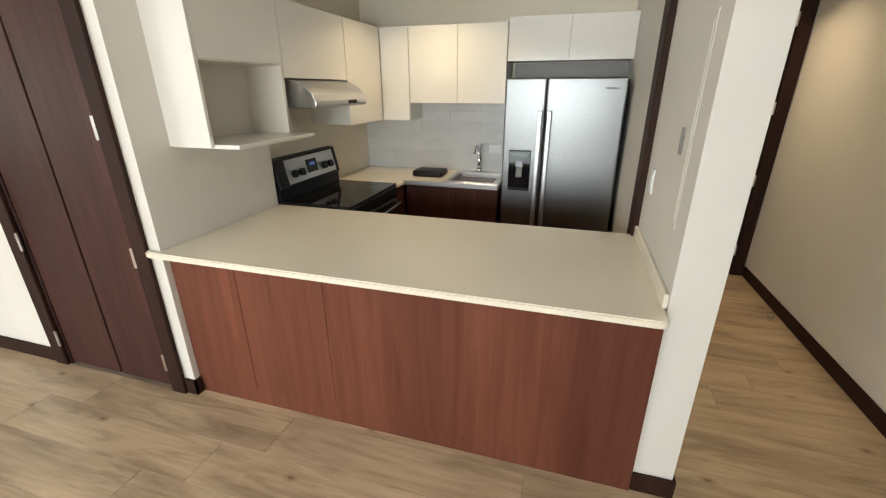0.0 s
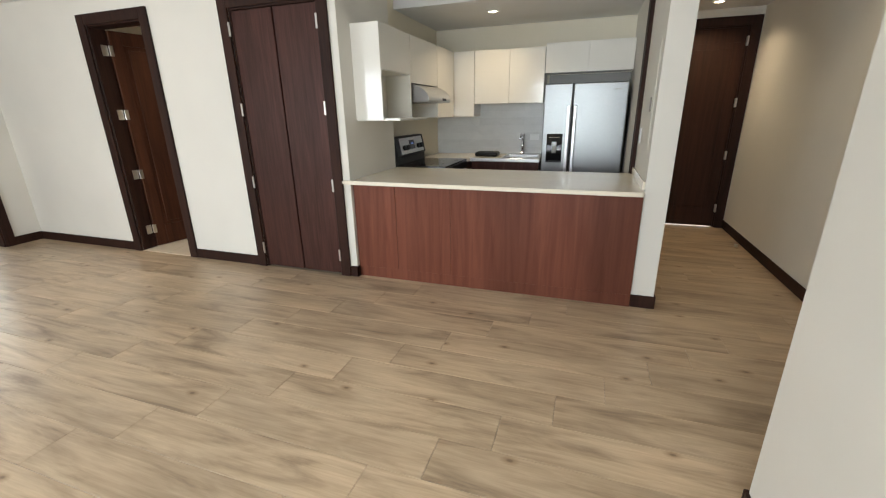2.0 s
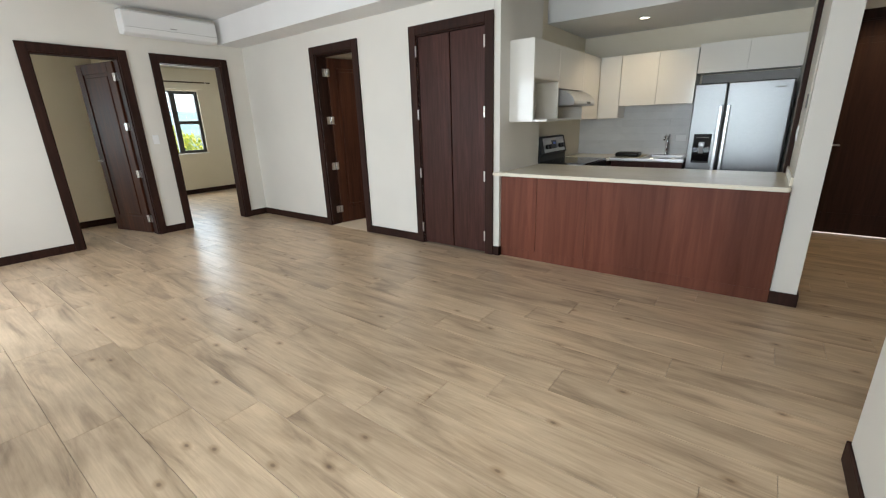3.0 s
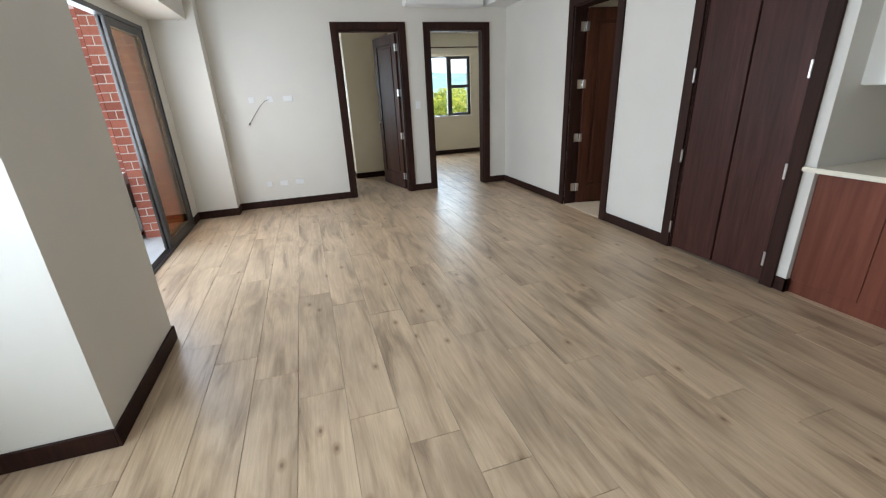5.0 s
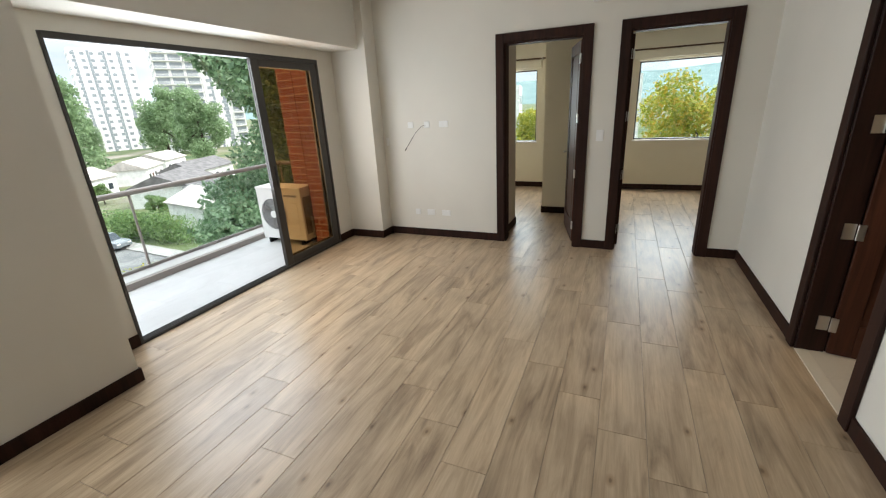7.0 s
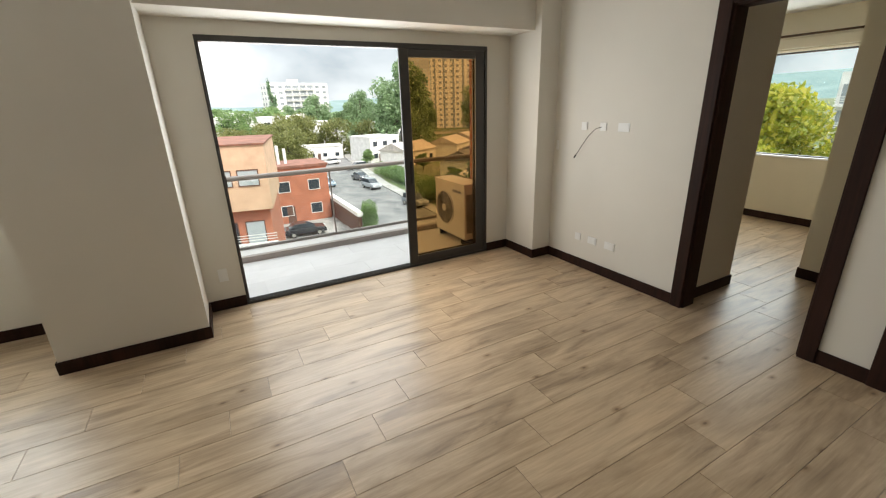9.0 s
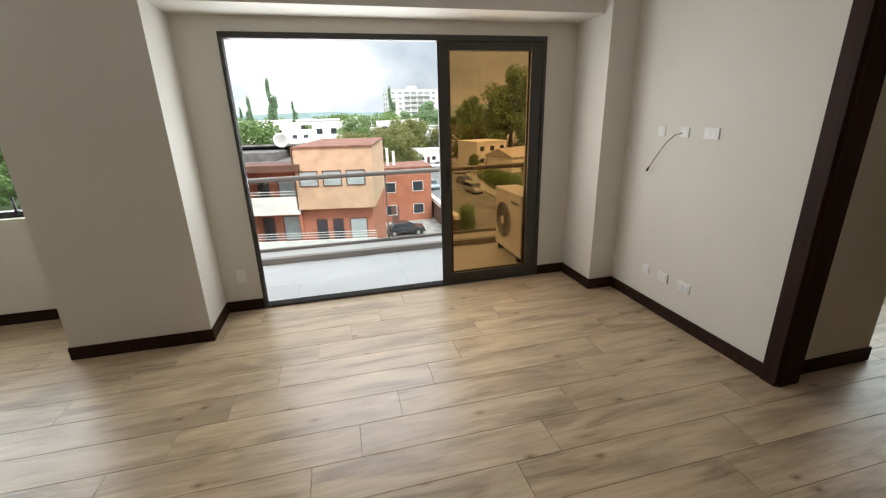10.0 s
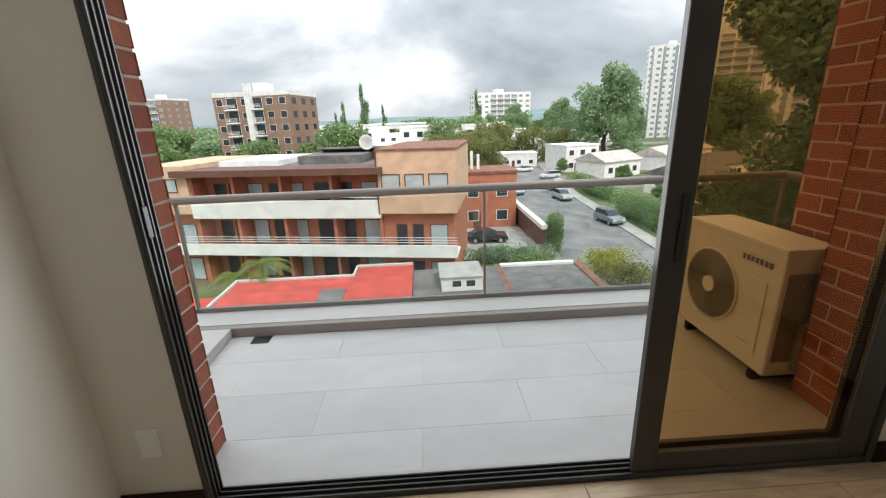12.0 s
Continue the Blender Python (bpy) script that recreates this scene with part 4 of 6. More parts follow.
# refrigerator
fr = thing("refrigerator", (0.8, 4.0, 0), "stainless steel side-by-side refrigerator with a dispenser", "refrigerator")
FX0, FX1, FY = 0.352, 1.250, 3.69
part("cabinet", box(FX0 + 0.012, FX1 - 0.004, FY + 0.075, 4.20, 0.02, 1.728, 0.006, 1), M["plastic_black"], fr, "dark grey cabinet", world=True)
SPL = FX0 + 0.32
for x0, x1 in ((FX0, SPL - 0.003), (SPL + 0.003, FX1)):
    d = part("door", box(x0, x1, FY, FY + 0.07, 0.06, 1.74, 0.014, 3), M["steel"], fr, "brushed steel door", world=True)
    hx = SPL - 0.035 if x0 == FX0 else SPL + 0.035
    hb = box(hx - 0.017, hx + 0.017, FY - 0.068, FY - 0.048, 0.43, 1.50, 0.007, 3)
    for hz in (0.47, 1.46):
        box(hx - 0.012, hx + 0.012, FY - 0.05, FY + 0.002, hz - 0.025, hz + 0.025, 0.004, 1, bm=hb)
    part("handle", hb, M["steel_bright"], d, "flat steel bar handle", world=True)
    if x0 == FX0:
        part("dispenser", box(x0 + 0.055, x0 + 0.235, FY - 0.006, FY + 0.01, 0.86, 1.19, 0.006, 2), M["black_glass"], d, "black ice and water dispenser", world=True)
        part("dispenser_spout", box(x0 + 0.115, x0 + 0.175, FY - 0.03, FY - 0.004, 1.05, 1.10, 0.006, 1), M["steel"], d, world=True)
        part("dispenser_paddle", box(x0 + 0.12, x0 + 0.17, FY - 0.02, FY - 0.008, 0.97, 1.05, 0.004, 1), M["rail_metal"], d, world=True)
        part("dispenser_tray", box(x0 + 0.06, x0 + 0.23, FY - 0.03, FY - 0.004, 0.862, 0.878, 0.003, 1), M["plastic_black"], d, world=True)
        part("dispenser_print", box(x0 + 0.085, x0 + 0.205, FY - 0.0085, FY - 0.007, 1.145, 1.15), M["rail_metal"], d, world=True)
    else:
        part("badge", box(FX1 - 0.15, FX1 - 0.07, FY - 0.002, FY + 0.003, 1.655, 1.668, 0.001, 1), M["rail_metal"], d, "small grey maker's badge", world=True)
part("kick_plate", box(FX0 + 0.01, FX1 - 0.01, FY + 0.05, FY + 0.075, 0.0, 0.055), M["plastic_black"], fr, world=True)

# breaker panel and switches on the kitchen partition
bp = thing("breaker_panel", (1.288, 2.1, 1.5), "white flush breaker panel with a small grey latch", "breaker panel")
part("frame", box(1.2862, 1.288, 1.86, 2.34, 1.17, 1.90), M["wall"], bp, world=True)
part("door", box(1.2845, 1.2862, 1.885, 2.315, 1.195, 1.875), M["wall"], bp, world=True)
part("latch", box(1.275, 1.2845, 1.96, 1.985, 1.43, 1.53, 0.003, 1), M["rail_metal"], bp, "grey latch", world=True)


def wall_plate(name, axis, wall, a, z, face, w, h, n, label, category, mat="plastic_white", group=""):
    """A switch or socket plate with n inserts."""
    p = thing(name, (wall, a, z) if axis == "y" else (a, wall, z), label, category, group)

    def bx(u0, u1, z0, z1, d0, d1, bev):
        lo, hi = sorted((wall + face * d0, wall + face * d1))
        return box(lo, hi, u0, u1, z0, z1, bev, 1) if axis == "y" else box(u0, u1, lo, hi, z0, z1, bev, 1)
    part("plate", bx(a - w / 2, a + w / 2, z - h / 2, z + h / 2, 0, 0.008, 0.002), M[mat], p, world=True)
    for k in range(n):
        c = a + (k - (n - 1) / 2) * w / max(n, 1) * 0.8
        part("insert", bx(c - w / n * 0.3, c + w / n * 0.3, z - h * 0.28, z + h * 0.28, 0.008, 0.011, 0.001), M["plastic_white"], p, world=True)
    return p


wall_plate("light_switch", "y", 1.288, 2.42, 1.24, -1, 0.075, 0.12, 1, "white light switch on the kitchen partition", "switch")
wall_plate("wall_socket", "y", -1.15, 2.22, 1.24, 1, 0.12, 0.075, 2, "white double socket above the worktop", "socket")
wall_plate("wall_socket", "x", 4.232, 0.2, 1.12, -1, 0.12, 0.075, 2, "pale socket on the backsplash", "socket")
wall_plate("light_switch", "y", -5.63, 0.215, 1.30, 1, 0.075, 0.12, 1, "white light switch between the doors", "switch")
for y, w, n in ((-2.085, 0.075, 1), (-1.855, 0.075, 1), (-1.625, 0.12, 2)):
    wall_plate("wall_socket", "y", -5.63, y, 1.475, 1, w, 0.075, n, "white wall plate at television height", "socket", group="television wall plates")
for y, w, n in ((-2.06, 0.075, 1), (-1.865, 0.11, 2), (-1.645, 0.12, 2)):
    wall_plate("wall_socket", "y", -5.63, y, 0.335, 1, w, 0.075, n, "white wall socket above the baseboard", "socket", group="low wall sockets")
wall_plate("wall_socket", "x", -3.0, -2.22, 0.33, 1, 0.075, 0.12, 1, "white wall socket beside the balcony door", "socket")
wall_plate("wall_bracket", "y", -5.63, -2.44, 1.27, 1, 0.035, 0.10, 1, "small white curtain tie bracket", "bracket")
cb_ = thing("cable", (-5.62, -1.86, 1.47), "thin dark cable hanging loose from a wall plate", "cable")
part("lead", tube([(-5.619, -1.87, 1.47), (-5.60, -1.92, 1.455), (-5.595, -2.0, 1.385), (-5.60, -2.08, 1.285), (-5.605, -2.16, 1.18)], 0.003, 6), M["dark_wood"], cb_, world=True, smooth=True)
part("plug", tube([(-5.605, -2.155, 1.187), (-5.606, -2.175, 1.16)], 0.008, 8), M["plastic_black"], cb_, world=True)

# indoor air conditioner over the bedroom door
ac = thing("air_conditioner", (-5.63, 0.64, 2.58), "white wall-mounted split air conditioner", "air conditioner")
part("body", prism([(-5.63, 2.60), (-5.52, 2.575), (-5.44, 2.60), (-5.425, 2.66), (-5.435, 2.84), (-5.47, 2.865), (-5.63, 2.87)], "y", 0.07, 1.21, 0.012), M["plastic_white"], ac, world=True)
part("vent_flap", prism([(-5.525, 2.570), (-5.438, 2.596), (-5.436, 2.602), (-5.525, 2.576)], "y", 0.13, 1.15), M["plastic_white"], ac, "white outlet flap", world=True)
part("seam", box(-5.428, -5.424, 0.09, 1.19, 2.662, 2.665), M["rail_metal"], ac, world=True)
part("badge", box(-5.427, -5.423, 0.60, 0.68, 2.69, 2.70), M["rail_metal"], ac, "small grey badge", world=True)


# recessed downlights
def downlight(x, y, z, label):
    d = thing("downlight", (x, y, z), label, "downlight", "recessed ceiling lights")
    bm = bmesh.new()
    n = 28
    prof = [(0.062, 0.0), (0.062, -0.006), (0.05, -0.009), (0.045, -0.004), (0.045, 0.0)]
    rings = [[bm.verts.new((r * math.cos(k * math.tau / n), r * math.sin(k * math.tau / n), h)) for k in range(n)] for r, h in prof]
    for a, b in zip(rings, rings[1:]):
        for k in range(n):
            bm.faces.new((a[k], a[(k + 1) % n], b[(k + 1) % n], b[k]))
    bmesh.ops.recalc_face_normals(bm, faces=bm.faces)
    part("ring", bm, M["plastic_white"], d, smooth=True)
    part("diffuser", tube([(0, 0, -0.001), (0, 0, -0.004)], 0.045, n), M["led"], d, "glowing warm disc")
    return d


downlight(-0.21, 3.42, 2.47, "lit recessed downlight in the kitchen ceiling")
downlight(2.03, 4.02, 2.49, "lit recessed downlight in the hall ceiling")
# unseen fixture added to go with the extra bathroom lamp
downlight(-3.4, 2.55, 2.49, "added unseen downlight in the bathroom ceiling")
downlight(2.03, 1.9, 2.49, "lit recessed downlight in the hall ceiling")

# ---------- balcony things ----------
cu = thing("condenser_unit", (-5.36, -4.12, BF), "white outdoor air-conditioning condenser with a round fan grille", "condenser")
CX, CZ0, CZ1, CY0, CY1 = -5.215, -0.095, 0.685, -4.545, -3.715
part("casing", box(CX - 0.31, CX, CY0, CY1, CZ0, CZ1, 0.012, 2), M["plastic_white"], cu, world=True)
part("top_lid", box(CX - 0.315, CX + 0.006, CY0 - 0.005, CY1 + 0.005, CZ1 - 0.03, CZ1 + 0.008, 0.008, 2), M["plastic_white"], cu, world=True)
fy, fz, fr_ = -4.25, 0.29, 0.235
# flat disc whose grey paints the shade inside the fan opening
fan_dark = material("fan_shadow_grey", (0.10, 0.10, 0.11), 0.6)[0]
part("fan_recess", tube([(CX - 0.004, fy, fz), (CX + 0.003, fy, fz)], fr_, 40), fan_dark, cu, "flat dark disc as the shaded fan opening", world=True)
for k in range(3):
    bm = bmesh.new()
    rows = []
    for i in range(7):
        r = 0.05 + 0.165 * i / 6
        a0 = k * math.tau / 3 + 0.25 * i / 6
        wdt = 0.55 + 0.35 * i / 6
        rows.append([bm.verts.new((CX + 0.004 + 0.006 * j, fy + r * math.cos(a0 + wdt * j), fz + r * math.sin(a0 + wdt * j))) for j in (0, 0.5, 1)])
    for a, b in zip(rows, rows[1:]):
        for j in range(2):
            bm.faces.new((a[j], a[j + 1], b[j + 1], b[j]))
    ret = bmesh.ops.extrude_face_region(bm, geom=bm.faces[:])
    bmesh.ops.translate(bm, verts=[v for v in ret["geom"] if isinstance(v, bmesh.types.BMVert)], vec=(0.002, 0, 0))
    part("fan_blade", bm, M["alu_dark"], cu, "grey fan blade", world=True, smooth=True)


def ring(cx, cy, cz, r, tr, n=40):
    """A wire ring in the plane across x."""
    bm = bmesh.new()
    rings = []
    for k in range(n):
        a = k * math.tau / n
        rings.append([bm.verts.new((cx + tr * math.cos(b * math.tau / 5), cy + (r + tr * math.sin(b * math.tau / 5)) * math.cos(a), cz + (r + tr * math.sin(b * math.tau / 5)) * math.sin(a))) for b in range(5)])
    for k in range(n):
        u, w = rings[k], rings[(k + 1) % n]
        for b in range(5):
            bm.faces.new((u[b], u[(b + 1) % 5], w[(b + 1) % 5], w[b]))
    bmesh.ops.recalc_face_normals(bm, faces=bm.faces)
    return bm


for i in range(16):
    part("grille_ring", ring(CX + 0.016, fy, fz, 0.068 + 0.011 * i, 0.0017), M["curb_top"], cu, world=True)
part("grille_rim", ring(CX + 0.008, fy, fz, 0.242, 0.009, 48), M["plastic_white"], cu, world=True, smooth=True)
for k in range(4):
    a = k * math.tau / 4 + 0.4
    part("grille_spoke", tube([(CX + 0.018, fy + 0.05 * math.cos(a), fz + 0.05 * math.sin(a)), (CX + 0.016, fy + 0.238 * math.cos(a), fz + 0.238 * math.sin(a))], 0.0018, 5), M["rail_metal"], cu, world=True)
part("fan_hub", tube([(CX + 0.01, fy, fz), (CX + 0.024, fy, fz)], 0.055, 24), M["plastic_white"], cu, "white hub disc", world=True)
part("service_panel", box(CX - 0.002, CX + 0.006, -3.955, -3.80, 0.0, 0.47, 0.004, 1), M["plastic_white"], cu, world=True)
ink = material("grey_print", (0.16, 0.17, 0.20), 0.5)[0]
for k in range(7):
    y = -4.02 + k * 0.034
    part("badge_bar", box(CX + 0.001, CX + 0.003, y, y + 0.024, 0.552, 0.588), ink, cu, "grey maker's mark bars", world=True)
part("badge_bar", box(CX + 0.006, CX + 0.007, -3.945, -3.865, 0.045, 0.052), ink, cu, world=True)
for y in (CY0 + 0.1, CY1 - 0.1):
    part("foot", box(CX - 0.31, CX - 0.005, y - 0.022, y + 0.022, BF, CZ0 + 0.004, 0.006, 1), M["plastic_black"], cu, "black rubber foot", world=True)
part("side_panel", box(CX - 0.29, CX - 0.03, CY1 - 0.002, CY1 + 0.004, 0.0, 0.55, 0.003, 1), M["rail_metal"], cu, "grey side panel", world=True)
part("pipe_cover", box(CX - 0.2, CX - 0.14, CY1 + 0.004, CY1 + 0.05, -0.05, 0.25, 0.012, 2), M["rail_metal"], cu, world=True)
dr = thing("floor_drain", (-1.95, -4.66, BF), "small dark floor drain in the balcony corner", "drain")
part("grate", box(-2.02, -1.88, -4.71, -4.60, BF, BF + 0.004, 0.001, 1), M["alu_black"], dr, world=True)


# roller blinds drawn up into boxes over the bedroom windows
for y0, y1 in ((-3.4, -1.155), (0.62, 2.50)):
    rb = thing("roller_blind", (-9.2, (y0 + y1) / 2, 2.26), "cream roller blind drawn up into its box over the window", "roller blind", "bedroom roller blinds")
    part("box", box(-9.246, -9.15, y0 - 0.09, y1 + 0.09, 2.262, 2.385, 0.008, 2), M["cream_wall"], rb, world=True)
    part("bottom_bar", box(-9.215, -9.19, y0 - 0.03, y1 + 0.03, 2.238, 2.262, 0.004, 1), M["cream_wall"], rb, "cream bottom bar", world=True)
# ---------- outside: materials ----------
GZ = -11.5


def leaves(name, a, b_, c):
    m, t, b = material(name, a, 0.55)
    g = t.nodes.new("ShaderNodeNewGeometry")
    col = ramp(t, g.outputs["Random Per Island"], [(0.0, a), (0.55, b_), (1.0, c)])
    big = noise_tex(t, world_coords(t), 0.35, 2)
    t.links.new(mix(t, 1.0, col, ramp(t, big, [(0.3, (0.72,) * 3), (0.7, (1.2,) * 3)]), "MULTIPLY"), b.inputs["Base Color"])
    tr = t.nodes.new("ShaderNodeBsdfTranslucent")
    t.links.new(col, tr.inputs["Color"])
    mx = t.nodes.new("ShaderNodeMixShader")
    mx.inputs["Fac"].default_value = 0.48
    t.links.new(b.outputs["BSDF"], mx.inputs[1])
    t.links.new(tr.outputs["BSDF"], mx.inputs[2])
    t.links.new(mx.outputs["Shader"], t.nodes["Material Output"].inputs["Surface"])
    return m


M["leaf_deep"] = leaves("deep_green_leaves", (0.12, 0.21, 0.11), (0.23, 0.36, 0.20), (0.38, 0.52, 0.33))
M["leaf_mid"] = leaves("mid_green_leaves", (0.11, 0.19, 0.07), (0.20, 0.31, 0.11), (0.30, 0.42, 0.17))
M["leaf_yellow"] = leaves("yellow_green_leaves", (0.20, 0.26, 0.03), (0.40, 0.42, 0.05), (0.62, 0.53, 0.07))
M["leaf_olive"] = leaves("olive_leaves", (0.13, 0.15, 0.05), (0.22, 0.24, 0.08), (0.32, 0.32, 0.12))
M["bark"] = wood("bark", (0.05, 0.04, 0.03), (0.13, 0.10, 0.08), 0.9, "z", 9)
M["white_render"] = paint("white_render", (0.80, 0.79, 0.765), 0.8, 12, 0.2, 0.14)
M["peach_brick"] = paint("peach_brickwork", (0.63, 0.43, 0.29), 0.85, 30, 0.2, 0.16)
M["orange_brick"] = paint("orange_brickwork", (0.46, 0.17, 0.10), 0.85, 30, 0.2, 0.18)
M["tower_brick"] = paint("brown_brickwork", (0.30, 0.19, 0.135), 0.85, 20, 0.2, 0.2)
M["fascia"] = paint("brown_fascia", (0.13, 0.065, 0.045), 0.7, 10, 0.1, 0.2)
M["red_roof"] = paint("red_roof_coating", (0.50, 0.07, 0.05), 0.75, 6, 0.2, 0.3)
M["grey_roof"] = paint("weathered_grey_roof", (0.16, 0.155, 0.15), 0.85, 5, 0.2, 0.35)
M["pale_roof"] = paint("weathered_pale_roof", (0.52, 0.48, 0.44), 0.8, 8, 0.3, 0.25)
M["tile_roof"] = paint("clay_tile_roof", (0.24, 0.11, 0.075), 0.85, 8, 0.3, 0.35)
M["dark_pane"] = material("dark_window_glass", (0.035, 0.045, 0.055), 0.08)[0]
# window colour with distance haze mixed in, paler than dark_pane
M["far_pane"] = paint("haze_paled_glass", (0.30, 0.33, 0.35), 0.2, 20, 0.02, 0.2)
M["curtain_pane"] = paint("curtained_window", (0.42, 0.48, 0.50), 0.25, 40, 0.05, 0.15)
M["tyre"] = material("tyre_rubber", (0.015, 0.015, 0.015), 0.8)[0]
M["concrete"] = paint("pavement_concrete", (0.36, 0.35, 0.33), 0.85, 8, 0.2, 0.25)


def asphalt():
    m, t, b = material("patched_asphalt", (0.09, 0.09, 0.09), 0.85)
    v = world_coords(t)
    f = noise_tex(t, v, 0.35, 5, 0.65, 0.6)
    g = noise_tex(t, v, 14, 3)
    c = mix(t, 0.3, ramp(t, f, [(0.38, (0.10, 0.10, 0.105)), (0.52, (0.19, 0.19, 0.185)), (0.66, (0.26, 0.255, 0.245))]), ramp(t, g, [(0.3, (0.10,) * 3), (0.7, (0.24,) * 3)]))
    t.links.new(c, b.inputs["Base Color"])
    bump(t, b, g, 0.2, 0.01)
    return m


def earth():
    m, t, b = material("grass_and_earth", (0.1, 0.12, 0.05), 0.95)
    v = world_coords(t)
    f = noise_tex(t, v, 0.06, 6, 0.6, 0.5)
    g = noise_tex(t, v, 2.5, 4)
    c = ramp(t, f, [(0.36, (0.05, 0.09, 0.03)), (0.5, (0.12, 0.15, 0.055)), (0.62, (0.22, 0.20, 0.15)), (0.75, (0.30, 0.28, 0.25))])
    c = mix(t, 1.0, c, ramp(t, g, [(0.3, (0.75,) * 3), (0.7, (1.15,) * 3)]), "MULTIPLY")
    t.links.new(c, b.inputs["Base Color"])
    bump(t, b, g, 0.4, 0.05)
    return m


# the hills' blue-green base colour includes the haze of distance
def hill_mat():
    m, t, b = material("haze_painted_hills", (0.10, 0.16, 0.16), 0.95)
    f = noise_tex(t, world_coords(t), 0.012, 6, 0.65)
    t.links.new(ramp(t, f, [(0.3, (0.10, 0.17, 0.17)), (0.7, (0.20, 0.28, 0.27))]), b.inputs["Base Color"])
    return m


M["asphalt"], M["earth"], M["hills"] = asphalt(), earth(), hill_mat()

# ---------- ground, street, hills ----------
bm = bmesh.new()
bmesh.ops.create_grid(bm, x_segments=24, y_segments=24, size=2400)
bmesh.ops.translate(bm, verts=bm.verts, vec=(0, 0, GZ))
solid("ground", bm, M["earth"], "grass and bare earth reaching to the hills")

STREET = [Vector(p) for p in ((-19.0, 0), (-19.6, -20), (-20.8, -40), (-22.9, -70), (-30.0, -115), (-42.0, -160), (-70, -260))]


def strip(name, left, right, z0, z1, mat, label):
    bm = bmesh.new()
    rows = []
    for i, p in enumerate(STREET):
        d = (STREET[min(i + 1, len(STREET) - 1)] - STREET[max(i - 1, 0)]).normalized()
        nrm = Vector((-d.y, d.x))
        a, b = p + nrm * left, p + nrm * right
        rows.append([bm.verts.new((q.x, q.y, z)) for q in (a, b) for z in (z0, z1)])
    for u, w in zip(rows, rows[1:]):
        bm.faces.new((u[1], u[3], w[3], w[1]))
        bm.faces.new((u[0], u[1], w[1], w[0]))
        bm.faces.new((u[2], w[2], w[3], u[3]))
    bmesh.ops.recalc_face_normals(bm, faces=bm.faces)
    return solid(name, bm, mat, label)


strip("road", -4.9, 4.9, GZ - 0.05, GZ + 0.02, M["asphalt"], "patched grey asphalt street")
strip("pavement", -6.6, -4.9, GZ - 0.05, GZ + 0.16, M["concrete"], "raised concrete pavement with a kerb")
strip("pavement", 4.9, 6.4, GZ - 0.05, GZ + 0.16, M["concrete"], "raised concrete pavement with a kerb")
solid("road_yard", box(-15.2, -5.5, -53, -39.2, GZ - 0.05, GZ + 0.01), M["concrete"], "concrete parking yard")
solid("road_near", box(-60, -24, -24, -12, GZ - 0.05, GZ + 0.015), M["asphalt"], "patched grey asphalt side street")

bm = bmesh.new()
rows = []
for k in range(97):
    a = k * math.tau / 96
    h = 16 + 30 * max(0, noise.fractal(Vector((math.cos(a) * 2.3, math.sin(a) * 2.3, 0.7)), 1.0, 2.0, 4)) + 45 * max(0, -math.cos(a)) ** 2
    rows.append([bm.verts.new((math.cos(a) * r, math.sin(a) * r, z)) for r, z in ((1300, GZ - 1), (1480, GZ + h * 0.45), (1700, GZ + h), (2000, GZ + h * 1.5))])
for u, w in zip(rows, rows[1:]):
    for j in range(3):
        bm.faces.new((u[j], u[j + 1], w[j + 1], w[j]))
bmesh.ops.recalc_face_normals(bm, faces=bm.faces)
solid("backdrop_hills", bm, M["hills"], "wooded hills painted with blue-green haze", smooth=True)


# ---------- trees ----------
def crown_mesh(name, blobs, count, size, mat, seed):
    """Many small leaf clumps over the shells of some blobs (x, y, z, r, flattening)."""
    rng = np.random.default_rng(seed)
    w = np.array([b[3] ** 2 for b in blobs])
    pick = rng.choice(len(blobs), count, p=w / w.sum())
    bl = np.array(blobs)[pick]
    d = rng.normal(size=(count, 3))
    d /= np.linalg.norm(d, axis=1)[:, None]
    rad = bl[:, 3] * (1 - 0.45 * rng.random(count) ** 1.6) * (1 + 0.16 * np.sin(d[:, 0] * 7 + pick) * np.sin(d[:, 2] * 6 + d[:, 1] * 5))
    c = bl[:, :3] + d * rad[:, None] * np.stack([np.ones(count), np.ones(count), bl[:, 4]], 1)
    u = rng.normal(size=(count, 3))
    u /= np.linalg.norm(u, axis=1)[:, None]
    v = np.cross(u, d + 0.6 * rng.normal(size=(count, 3)))
    v /= np.linalg.norm(v, axis=1)[:, None] + 1e-9
    s = size * (0.6 + 0.8 * rng.random(count))[:, None]
    q = np.stack([c - u * s * 0.5, c - v * s * 0.28 + u * s * 0.05, c + u * s * 0.5, c + v * s * 0.28 - u * s * 0.02], 1).reshape(-1, 3)
    faces = np.arange(count * 4).reshape(-1, 4)
    me = bpy.data.meshes.new(name)
    me.from_pydata(q.tolist(), [], faces.tolist())
    me.materials.append(mat)
    return me


